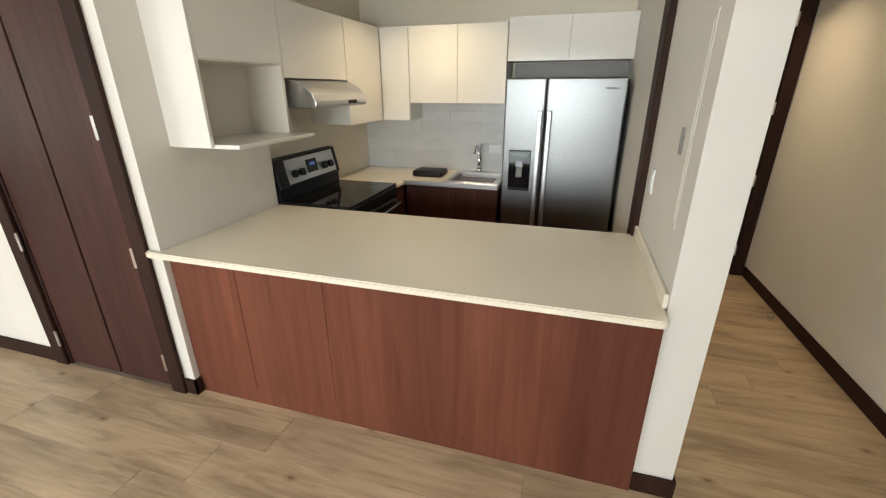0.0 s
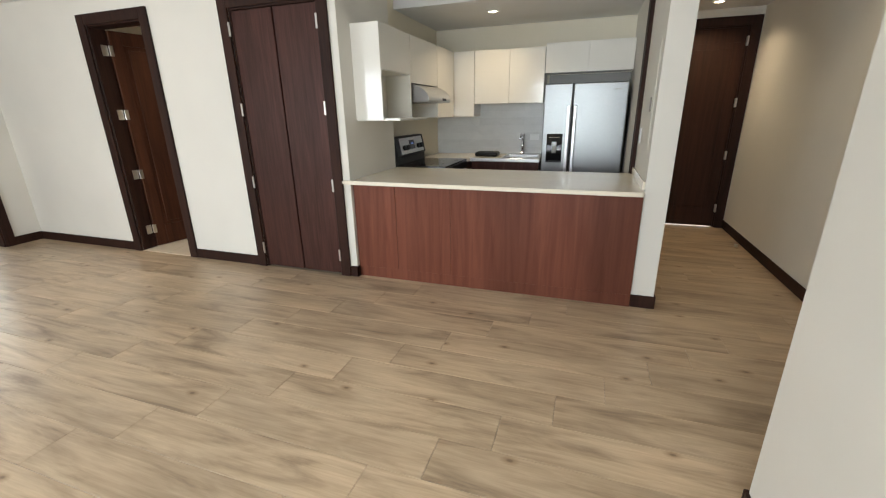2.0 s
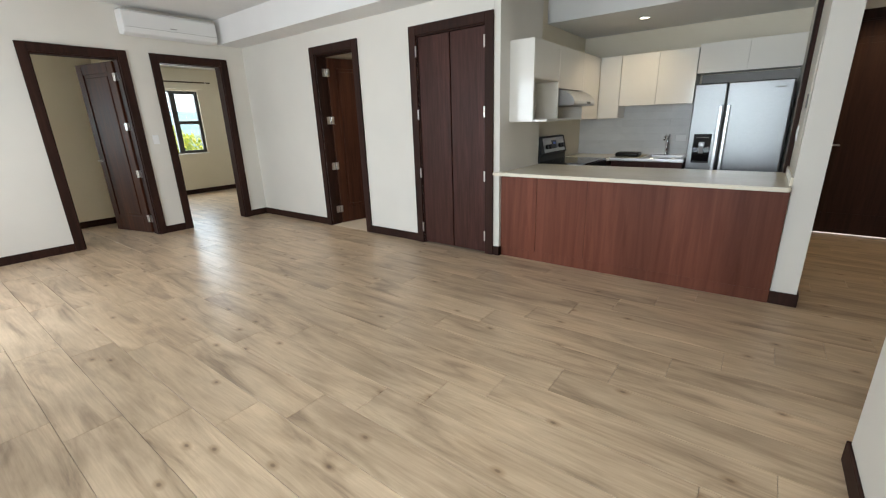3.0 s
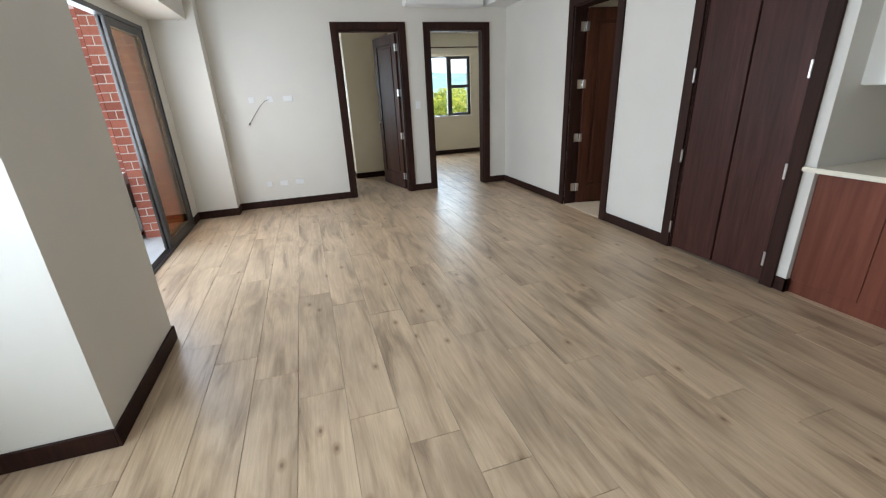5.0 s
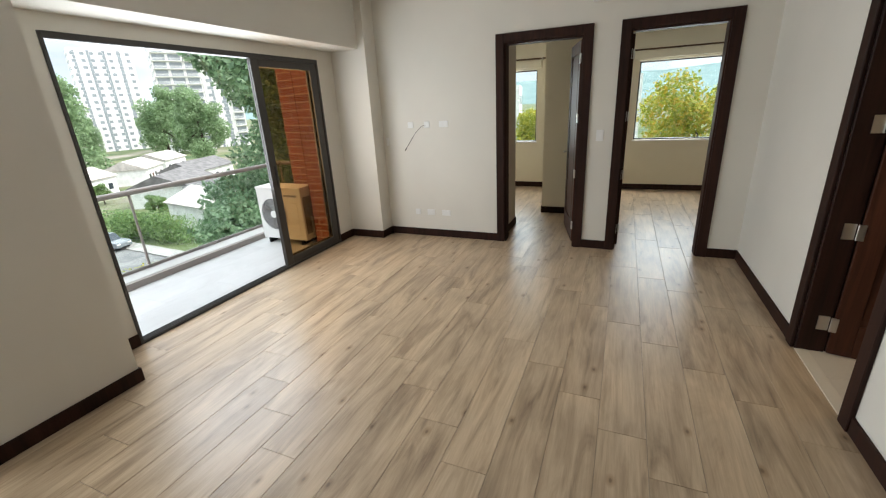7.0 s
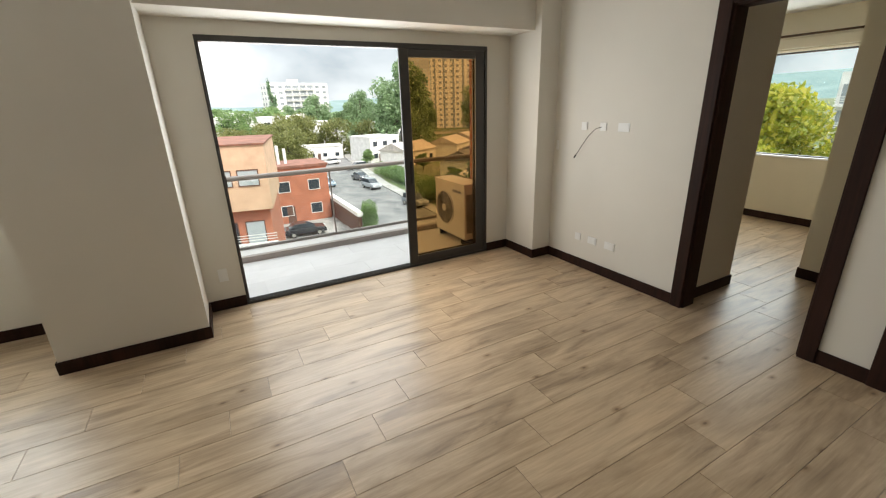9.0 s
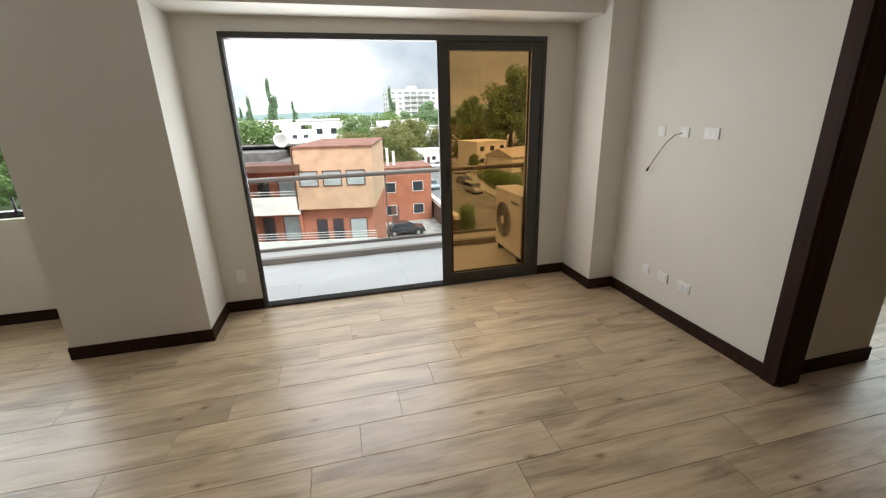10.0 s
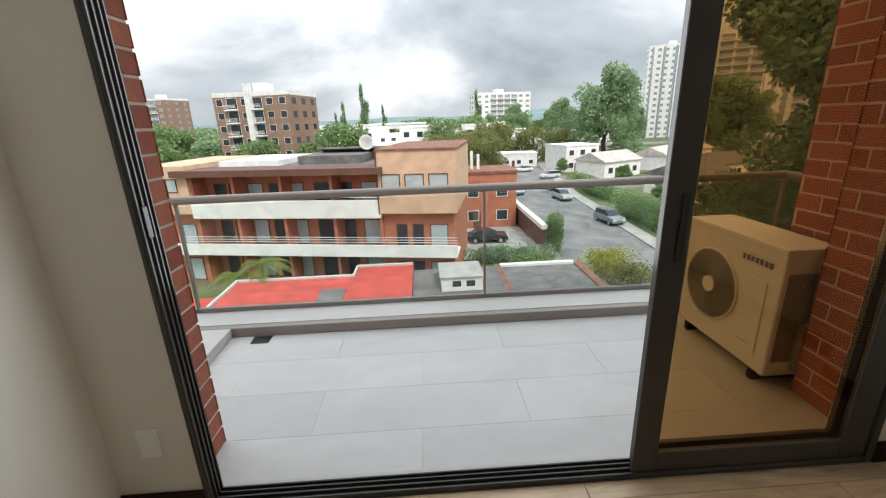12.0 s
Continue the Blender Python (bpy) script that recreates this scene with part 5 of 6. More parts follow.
def tree(loc, h, r, count, leaf_size, mat, label, seed, lobes=14, low=0.35, flat=0.75, name="tree"):
    """A tapered trunk with limbs and an uneven crown of leaf clumps."""
    rng = random.Random(seed)
    t = thing(name, loc, label, "tree")
    bend = [(0, 0, 0), (0.03 * h, 0.01 * h, h * 0.2), (0.02 * h, 0.03 * h, h * 0.45), (0, 0.02 * h, h * 0.72)]
    bm = tube(bend, h * 0.028, 8, r_end=h * 0.010)
    blobs = [(0, 0, h * (0.5 + low * 0.5), r * 0.62, flat)]
    for k in range(lobes):
        a, e = rng.random() * math.tau, rng.random()
        zz = h * (low + (0.97 - low) * e)
        reach = r * (0.78 - 0.55 * abs(e - 0.4)) * (0.75 + 0.35 * rng.random())
        c = (reach * math.cos(a), reach * math.sin(a), zz - r * 0.15)
        blobs.append((*c, r * rng.uniform(0.24, 0.42), flat))
        if k < 7:
            s = Vector(bend[1]).lerp(Vector(bend[3]), 0.25 + 0.6 * e)
            tube([s, s.lerp(Vector(c), 0.5) + Vector((0, 0, h * 0.02)), c], h * 0.012, 6, bm, r_end=h * 0.003)
    part("trunk", bm, M["bark"], t, "grey-brown trunk with limbs")
    ob = new("crown", crown_mesh("crown", blobs, count, leaf_size, mat, seed))
    ob.parent = t
    return t


tree((-16.1, -12.3, GZ), 18.0, 5.3, 130000, 0.21, M["leaf_deep"], "large leafy deep green tree beside the building", 3, 26, 0.22, 0.85)
tree((-29.5, -13.5, GZ), 13.9, 5.0, 14000, 0.36, M["leaf_yellow"], "yellow-green leafy tree beside the street", 5, 18, 0.25, 0.8)
tree((-22.5, -9.6, GZ), 12.4, 4.2, 24000, 0.26, M["leaf_yellow"], "bright yellow-green tree outside the bedroom", 15, 20, 0.25, 0.8)
tree((-19.5, -13.2, GZ), 18.5, 4.6, 30000, 0.27, M["leaf_deep"], "leafy deep green tree behind the large one", 6, 22, 0.25, 0.85)
# distance haze is put into these paler leaf colours of the far trees
M["leaf_far"] = leaves("haze_paled_leaves", (0.17, 0.26, 0.13), (0.27, 0.39, 0.20), (0.38, 0.50, 0.29))
far_a = tree((-33.0, -34.0, GZ), 6.2, 2.8, 5000, 0.34, M["leaf_mid"], "mid-green leafy garden tree", 7)
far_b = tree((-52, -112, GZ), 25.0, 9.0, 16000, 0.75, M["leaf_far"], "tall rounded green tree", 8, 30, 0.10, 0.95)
far_c = tree((14.0, -92, GZ), 14.5, 8.0, 6000, 0.75, M["leaf_mid"], "broad deep green tree among the houses", 9, 16, 0.3, 0.65)
far_d = tree((-24, -128, GZ), 12.5, 7.0, 6000, 0.6, M["leaf_olive"], "drooping olive-green willow tree", 10, 18, 0.2, 0.95)
far_y = tree((-31, 9, GZ), 12.6, 5.5, 14000, 0.34, M["leaf_yellow"], "yellow-green leafy tree behind the bedrooms", 11, 18, 0.25, 0.8)
cyp = tree((22, -205, GZ), 29, 2.6, 3500, 0.7, M["leaf_deep"], "tall narrow dark green cypress", 12, 10, 0.15, 4.2, "cypress")


def more(src, spots):
    for x, y, s, a in spots:
        c = copy_thing(src, pose(x, y, GZ, 0, 0, a))
        c.scale = (s, s, s)


more(far_a, [(-36, -49, 0.5, 40), (-38, -60, 0.55, 100), (-42, -80, 0.6, 220), (-30, -28, 0.6, 300), (-35, -96, 0.6, 11), (4, -62, 0.9, 44), (6, -66, 0.7, 9)])
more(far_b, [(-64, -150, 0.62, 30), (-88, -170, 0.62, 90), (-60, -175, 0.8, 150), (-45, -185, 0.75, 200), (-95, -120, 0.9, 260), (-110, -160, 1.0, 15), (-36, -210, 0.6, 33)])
more(far_c, [(30, -88, 0.8, 70), (-12, -165, 1.0, 100), (-26, -180, 1.1, 160), (46, -82, 0.9, 210), (5, -190, 0.8, 250), (62, -120, 1.0, 300), (85, -150, 1.1, 30), (-5, -230, 1.1, 80), (38, -230, 1.0, 12), (75, -95, 0.9, 190), (28, -140, 0.7, 222), (18, -84, 0.55, 12), (10, -100, 0.6, 62), (0, -98, 0.55, 99), (-6, -90, 0.5, 150), (48, -72, 0.7, 33), (58, -88, 0.8, 77), (90, -120, 1.0, 140), (100, -165, 1.2, 10)])
more(far_d, [(-30, -142, 0.9, 50), (-36, -126, 0.85, 120), (-19, -140, 0.8, 200), (-44, -118, 0.8, 260), (-17.5, -97, 0.75, 20), (-18.5, -112, 0.85, 80), (-13, -104, 0.7, 140), (-8, -120, 0.75, 310)])
more(far_y, [(-38, -15, 1.0, 60), (-33, 16, 0.9, 130), (-40, 22, 1.0, 200), (-30, 32, 0.9, 330), (-46, 13, 1.05, 20), (-52, -12, 0.95, 95), (-33, -4.5, 0.72, 10)])
M["leaf_flower"] = leaves("orange_flowering_leaves", (0.24, 0.30, 0.04), (0.42, 0.44, 0.06), (0.64, 0.42, 0.07))
tree((-41, 5.6, GZ), 14.6, 5.0, 14000, 0.34, M["leaf_flower"], "yellow-green tree with orange blossom outside the bedroom", 31, 18, 0.25, 0.8)
more(cyp, [(14, -215, 0.7, 40), (31, -200, 0.75, 90), (36, -205, 0.6, 140), (-30, -200, 0.85, 10)])

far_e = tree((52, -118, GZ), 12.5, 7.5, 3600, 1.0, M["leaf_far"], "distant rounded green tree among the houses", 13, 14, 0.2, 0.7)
rng = random.Random(77)
spots = [(58, -138, 1.0, 20), (70, -165, 1.1, 80), (46, -130, 0.8, 140), (84, -188, 1.15, 200), (66, -112, 0.85, 260), (104, -150, 1.1, 310)]
for k in range(64):
    y = -235 - 190 * rng.random() ** 1.3
    spots.append((rng.uniform(-0.62, 0.62) * -y - 12, y, rng.uniform(0.85, 1.3), rng.uniform(0, 360)))
more(far_e, spots)


def shrub(loc, rx, ry, h, count, size, mat, label, seed, name="shrub", category="shrub"):
    rng = random.Random(seed)
    blobs = [(rng.uniform(-rx, rx) * 0.6, rng.uniform(-ry, ry) * 0.6, h * rng.uniform(0.35, 0.7), min(h * 0.5, max(rx, ry) * 0.55), 0.9) for _ in range(9)]
    n = max(1, int(max(rx, ry) / max(0.4, h * 0.6)))
    for k in range(-n, n + 1):
        blobs.append((rx * 0.9 * k / n if rx >= ry else 0, ry * 0.9 * k / n if ry > rx else 0, h * 0.5, min(rx, ry, h * 0.55), h * 0.55 / min(rx, ry, h * 0.55)))
    ob = new(name, crown_mesh(name, blobs, count, size, mat, seed))
    ob.location = loc
    return tagged(ob, label, category)


topi = new("topiary", crown_mesh("topiary", [(0.1 * math.sin(z * 3), 0.1 * math.cos(z * 2), z, 0.88, 1.0) for z in (0.6, 1.1, 1.6, 2.1, 2.6, 3.1)], 7000, 0.15, M["leaf_mid"], 21))
topi.location = (-16.0, -40.6, GZ)
tagged(topi, "tall clipped rounded topiary at the street corner", "shrub")
shrub((-11.0, -38.2, GZ), 4.0, 0.7, 1.5, 6000, 0.2, M["leaf_deep"], "clipped green hedge beside the yard", 22, "hedge", "hedge")
shrub((-12.8, -35.4, GZ), 1.8, 1.2, 1.5, 3500, 0.2, M["leaf_mid"], "loose green bush before the hedge", 23)
shrub((-18.3, -33.6, GZ), 1.5, 1.4, 2.4, 4000, 0.16, M["leaf_yellow"], "rounded yellow-green bush at the kerb", 24)
shrub((-18.4, -30.4, GZ), 1.7, 1.4, 2.2, 4000, 0.16, M["leaf_olive"], "rounded olive bush at the kerb", 25)
shrub((-30.2, -50, GZ), 1.6, 7.0, 3.0, 9000, 0.26, M["leaf_mid"], "dense green hedge along the pavement", 26, "hedge", "hedge")
shrub((-32.0, -72, GZ), 1.6, 9.0, 2.6, 8000, 0.28, M["leaf_mid"], "dense green hedge along the pavement", 27, "hedge", "hedge")

def palm(loc, h, reach, n, seed):
    """A ringed trunk with arching fronds, each a rib lined with narrow leaflets."""
    rng = random.Random(seed)
    t = thing("palm", loc, "young green palm before the brick apartments", "palm tree")
    part("trunk", tube([(0, 0, 0), (0.08, 0.03, h * 0.5), (0.05, 0, h)], 0.13, 9, r_end=0.08), M["bark"], t)
    for k in range(n):
        a = k * math.tau / n + rng.uniform(-0.2, 0.2)
        lift, ln = rng.uniform(0.25, 1.0), reach * rng.uniform(0.8, 1.15)
        rib = []
        for i in range(9):
            u = i / 8
            rib.append(Vector((0.05 + math.cos(a) * ln * u, math.sin(a) * ln * u, h + ln * (lift * u - (0.45 + lift * 0.75) * u * u))))
        bm = tube(rib, 0.022, 5, r_end=0.006)
        side = Vector((-math.sin(a), math.cos(a), 0))
        for i in range(1, 40):
            u = 0.12 + 0.88 * i / 40
            j = min(7, int(u * 8))
            p = rib[j].lerp(rib[j + 1], u * 8 - j)
            along = (rib[j + 1] - rib[j]).normalized()
            w = 0.42 * ln * math.sin(math.pi * (0.12 + 0.82 * u)) * 0.6
            for sg in (-1, 1):
                tip = p + side * sg * w + along * w * 0.6 - Vector((0, 0, w * rng.uniform(0.15, 0.6)))
                m = p.lerp(tip, 0.45) + along * 0.03
                bm.faces.new([bm.verts.new(q) for q in (p, m + along * 0.022, tip, m - along * 0.022)])
        part("frond", bm, M["leaf_palm"], t)
    return t


M["leaf_palm"] = leaves("palm_leaves", (0.16, 0.22, 0.05), (0.27, 0.33, 0.08), (0.42, 0.42, 0.12))
palm((7.9, -28.9, GZ), 3.9, 1.9, 15, 41)
palm((9.9, -28.9, GZ), 3.2, 1.6, 13, 42)
shrub((-22.0, -14.5, GZ), 2.6, 2.0, 3.0, 5000, 0.2, M["leaf_yellow"], "bright green bush below the balcony", 29)
shrub((-27.0, -26.0, GZ), 2.5, 3.2, 2.6, 5000, 0.22, M["leaf_mid"], "green bush in a front garden", 30)


# ---------- buildings ----------
def rot_box(parent, name, b, mat, label=""):
    return part(name, box(*b), mat, parent, label)


def glazed(parent, x0, x1, y, z0, z1, face=1, mat=None, frame=None):
    """A window on a facade across y: proud frame, pane set back."""
    f = 0.07
    bm = bmesh.new()
    lo, hi = sorted((y, y + face * 0.06))
    box(x0, x0 + f, lo, hi, z0, z1, bm=bm)
    box(x1 - f, x1, lo, hi, z0, z1, bm=bm)
    box(x0 + f, x1 - f, lo, hi, z0, z0 + f, bm=bm)
    box(x0 + f, x1 - f, lo, hi, z1 - f, z1, bm=bm)
    w = part("window", bm, frame or M["white_render"], parent)
    lo, hi = sorted((y, y + face * 0.02))
    part("pane", box(x0 + f, x1 - f, lo, hi, z0 + f, z1 - f), mat or M["dark_pane"], w)
    return w


# the three-storey brick apartments across the yard: local x along the front, +y towards the balcony
apt = thing("apartment_building", (-5.5, -32.4, GZ), "three-storey orange brick apartment house with white balconies", "building", rz=-11.0)
L0, L1 = 5.6, 21.5
rot_box(apt, "wall", (0.0, 26.0, -11.0, -1.6, 0, 9.3), M["orange_brick"])
rot_box(apt, "wall", (0.0, L0, -1.6, 0.0, 0, 3.0), M["orange_brick"])
rot_box(apt, "wall", (0.0, L0, -1.6, -0.2, 3.0, 6.2), M["orange_brick"])
rot_box(apt, "wall", (-0.3, L0, -10.0, 0.45, 6.2, 10.9), M["peach_brick"], "peach brick corner block")
rot_box(apt, "wall", (L1, 26.3, -10.0, 0.45, 6.2, 10.1), M["peach_brick"], "peach brick end block")
rot_box(apt, "wall", (L1, 26.0, -1.6, -0.2, 0, 6.2), M["orange_brick"])
rot_box(apt, "slab", (L0, L1, -1.6, 0.3, 5.9, 6.1), M["white_render"])
rot_box(apt, "balcony_parapet", (L0, L1, 0.3, 0.5, 5.85, 7.25), M["white_render"], "white balcony parapet")
rot_box(apt, "slab", (-0.3, 26.0, -1.6, 0.6, 2.85, 3.0), M["white_render"])
rot_box(apt, "balcony_parapet", (-0.3, 26.0, 0.6, 0.8, 2.8, 3.75), M["white_render"], "white balcony parapet")
for z in (3.95, 4.15, 4.35):
    rot_box(apt, "balcony_rail", (-0.3, 26.0, 0.68, 0.72, z, z + 0.04), M["white_render"])
for z in (7.45, 7.65):
    rot_box(apt, "balcony_rail", (L0, L1, 0.38, 0.42, z, z + 0.04), M["white_render"])
rot_box(apt, "roof_fascia", (L0 - 0.4, L1 + 1.0, -1.8, 1.0, 9.25, 9.75), M["fascia"], "brown roof fascia")
rot_box(apt, "roof", (L0, L1, -10.5, -1.8, 9.3, 9.7), M["grey_roof"], "weathered grey roof")
rot_box(apt, "roof", (8.0, 13.5, -9.5, -3.0, 9.7, 10.4), M["grey_roof"], "raised grey roof light")
rot_box(apt, "roof", (15.0, 20.5, -9.5, -2.5, 9.7, 10.15), M["white_render"], "white roof sheet")
rot_box(apt, "roof", (-0.4, L0 + 0.1, -10.1, 0.55, 10.9, 11.02), M["tile_roof"])
part("roof", prism([(-10.6, 9.7), (-6.0, 10.9), (-5.9, 10.75), (-10.5, 9.6)], "x", 6.2, 13.0), M["grey_roof"], apt, "grey pitched roof sheet")
for x in (0.3, 2.1, 3.9):
    glazed(apt, x, x + 1.45, 0.46, 8.0, 9.2, mat=M["curtain_pane"], frame=M["fascia"])
for x in (22.4, 24.2):
    glazed(apt, x, x + 1.3, 0.46, 8.0, 9.1, mat=M["curtain_pane"], frame=M["fascia"])
for z, y in ((0.15, -0.19), (3.15, -0.19)):
    for x, w, m in ((0.5, 1.4, "curtain_pane"), (2.4, 0.9, "dark_pane"), (3.7, 0.9, "dark_pane")):
        glazed(apt, x, x + w, -0.2 if z > 2 else 0.0, z + 0.05, z + 2.1, mat=M[m], frame=M["fascia"])
    for x, w, m in ((22.0, 1.3, "curtain_pane"), (24.0, 1.0, "dark_pane")):
        glazed(apt, x, x + w, -0.2, z + 0.05, z + 2.1, mat=M[m], frame=M["fascia"])
for z in (0.15, 3.15, 6.25):
    for x, w, m in ((6.3, 1.4, "curtain_pane"), (8.4, 1.0, "dark_pane"), (9.7, 2.0, "dark_pane"), (12.6, 1.2, "curtain_pane"), (14.4, 1.3, "dark_pane"), (16.2, 1.4, "curtain_pane"), (18.4, 0.9, "dark_pane"), (19.6, 1.1, "dark_pane")):
        glazed(apt, x, x + w, -1.6, z, z + 2.15, mat=M[m], frame=M["fascia"])
for x in (5.6, 9.4, 13.6, 17.7, 21.3):
    rot_box(apt, "pillar", (x, x + 0.25, -1.55, 0.1, 0, 9.3), M["orange_brick"])
rot_box(apt, "drain_pipe", (5.62, 5.72, 0.46, 0.56, 6.2, 10.9), M["fascia"])
dish = thing("satellite_dish", (1.5, -39.5, -1.05), "white satellite dish on a roof", "satellite dish")
bm = bmesh.new()
n = 24
rr = [(0.0, 0.0), (0.45, 0.06), (0.85, 0.22), (1.15, 0.42)]
rings = [[bm.verts.new((r * math.cos(k * math.tau / n), d, r * math.sin(k * math.tau / n))) for k in range(n)] for r, d in rr[1:]]
c0 = bm.verts.new((0, 0, 0))
for k in range(n):
    bm.faces.new((c0, rings[0][k], rings[0][(k + 1) % n]))
    for a, b in zip(rings, rings[1:]):
        bm.faces.new((a[k], b[k], b[(k + 1) % n], a[(k + 1) % n]))
bmesh.ops.solidify(bm, geom=bm.faces[:], thickness=0.03)
bmesh.ops.translate(bm, verts=bm.verts, vec=(0, 0, 1.5))
part("reflector", bm, M["white_render"], dish, smooth=True)
part("mast", tube([(0, -0.05, 0), (0, -0.05, 1.5)], 0.06, 8), M["rail_metal"], dish)
dish.scale = (0.55, 0.55, 0.55)

# low roofs between
low = thing("outbuilding", (5.0, -24.0, GZ), "low building with a red coated flat roof", "building")
part("wall", box(1.6, 8.9, -27.3, -15.0, GZ, -8.45), M["white_render"], low, world=True)
part("wall", box(-2.2, 1.5, -29.1, -15.0, GZ, -8.45), M["white_render"], low, world=True)
part("roof", box(1.51, 9.05, -27.45, -14.8, -8.45, -8.25), M["red_roof"], low, "red coated flat roof", world=True)
part("roof", box(-2.3, 1.505, -29.25, -14.8, -8.45, -8.25), M["red_roof"], low, "red coated flat roof", world=True)
part("roof_kerb", box(1.51, 9.05, -27.62, -27.45, -8.45, -8.1, 0.02, 1), M["curb_top"], low, "grey roof kerb", world=True)
part("roof_kerb", box(-2.3, 1.66, -29.42, -29.25, -8.45, -8.1, 0.02, 1), M["curb_top"], low, "grey roof kerb", world=True)
part("roof_kerb", box(1.51, 1.66, -29.25, -27.62, -8.45, -8.1, 0.02, 1), M["curb_top"], low, "grey roof kerb", world=True)
part("roof_kerb", box(9.05, 9.22, -27.62, -14.8, -8.45, -8.1, 0.02, 1), M["curb_top"], low, "grey roof kerb", world=True)
part("skylight", box(1.7, 3.2, -25.4, -23.4, -8.25, -8.19, 0.02, 1), M["grey_roof"], low, "grey patch of roofing felt", world=True)
part("roof", box(9.23, 14.0, -27.2, -14.8, -9.3, -9.1), M["red_roof"], low, "lower red coated roof", world=True)
part("wall", box(9.3, 13.8, -27.0, -15.0, GZ, -9.3), M["white_render"], low, world=True)
low2 = thing("outbuilding", (-5.0, -24.0, GZ), "low building with a weathered dark flat roof", "building")
part("wall", box(-8.0, -2.4, -29.0, -20.0, GZ, -8.75), M["white_render"], low2, world=True)
part("roof", box(-8.1, -2.32, -29.1, -19.9, -8.75, -8.6), M["grey_roof"], low2, "weathered dark roof", world=True)
part("roof_room", box(-6.6, -4.1, -27.6, -25.0, -8.6, -7.75), M["white_render"], low2, "pale grey rooftop room", world=True)
part("roof_room_lid", box(-6.7, -4.0, -27.7, -24.9, -7.75, -7.65), M["concrete"], low2, world=True)
for x in (-6.2, -5.35):
    w = part("window", box(x, x + 0.65, -25.02, -24.98, -8.35, -7.88), M["white_render"], low2, world=True)
    part("pane", box(x + 0.06, x + 0.59, -24.98, -24.97, -8.30, -7.93), M["dark_pane"], w, world=False).location = -origin(w)
low3 = thing("outbuilding", (-11.0, -24.5, GZ), "low garage with a grey roof edged in clay tiles", "building")
part("wall", box(-14.3, -8.3, -30.0, -21.0, GZ, -9.1), M["white_render"], low3, world=True)
part("roof", box(-14.0, -8.6, -29.8, -20.8, -9.1, -8.98), M["grey_roof"], low3, "weathered grey roof", world=True)
part("roof_edge", box(-14.6, -14.0, -30.2, -20.8, -9.2, -8.86, 0.05, 1), M["tile_roof"], low3, "clay tile edge", world=True)
part("roof_edge", box(-8.6, -8.1, -30.2, -20.8, -9.2, -8.86, 0.05, 1), M["tile_roof"], low3, "clay tile edge", world=True)
part("roof_kerb", box(-14.0, -8.6, -30.2, -29.8, -9.1, -8.8), M["white_render"], low3, world=True)

yw = thing("yard_wall", (-14.9, -52, GZ), "dark boundary wall with a white coping", "wall")
part("wall", box(-15.1, -14.8, -64, -40.5, GZ, GZ + 2.3), M["fascia"], yw, world=True)
part("coping", box(-15.25, -14.65, -64.1, -40.4, GZ + 2.3, GZ + 2.75), M["white_render"], yw, "white coping", world=True)


def house(loc, w, d, h, rz, wall, roof, label, pitched=True, cols=3):
    """A small house: walls, roof, door and windows on two sides."""
    t = thing("house", loc, label, "house", rz=rz)
    rot_box(t, "wall", (-w / 2, w / 2, -d / 2, d / 2, 0, h), M[wall])
    if pitched:
        part("roof", prism([(-d / 2 - 0.4, h), (0, h + d * 0.22), (d / 2 + 0.4, h), (d / 2 + 0.4, h - 0.12), (-d / 2 - 0.4, h - 0.12)], "x", -w / 2 - 0.3, w / 2 + 0.3), M[roof], t)
    else:
        rot_box(t, "roof", (-w / 2 - 0.15, w / 2 + 0.15, -d / 2 - 0.15, d / 2 + 0.15, h, h + 0.3), M[roof])
    for k in range(cols):
        x = -w / 2 + w * (k + 0.5) / cols
        for s in range(int(h / 2.9)):
            glazed(t, x - 0.7, x + 0.7, d / 2, 0.9 + 2.9 * s, 2.2 + 2.9 * s)
    rot_box(t, "door", (w * 0.12, w * 0.12 + 0.95, d / 2, d / 2 + 0.05, 0, 2.05), M["fascia"])
    return t


h1 = house((-44, -92, GZ), 11, 8, 3.4, 25, "white_render", "pale_roof", "white single-storey house with a pale weathered roof")
h2 = house((-40.0, -104, GZ), 9, 9, 5.9, 15, "white_render", "white_render", "white two-storey flat-roofed house", False)
h3 = house((12, -125, GZ), 12, 9, 4.2, -8, "white_render", "white_render", "white rendered low flat-roofed house", False)
h4 = house((-11.0, -54.0, GZ), 7.0, 6.0, 6.6, 0, "orange_brick", "tile_roof", "orange brick house beside the parking yard", False, 2)
h5 = house((-48, -70, GZ), 13, 8, 3.2, 35, "white_render", "grey_roof", "white single-storey house with a weathered grey roof")


def spread(src, spots):
    for x, y, a, s in spots:
        c = copy_thing(src, pose(x, y, GZ, 0, 0, a))
        c.scale = (s, s, s)


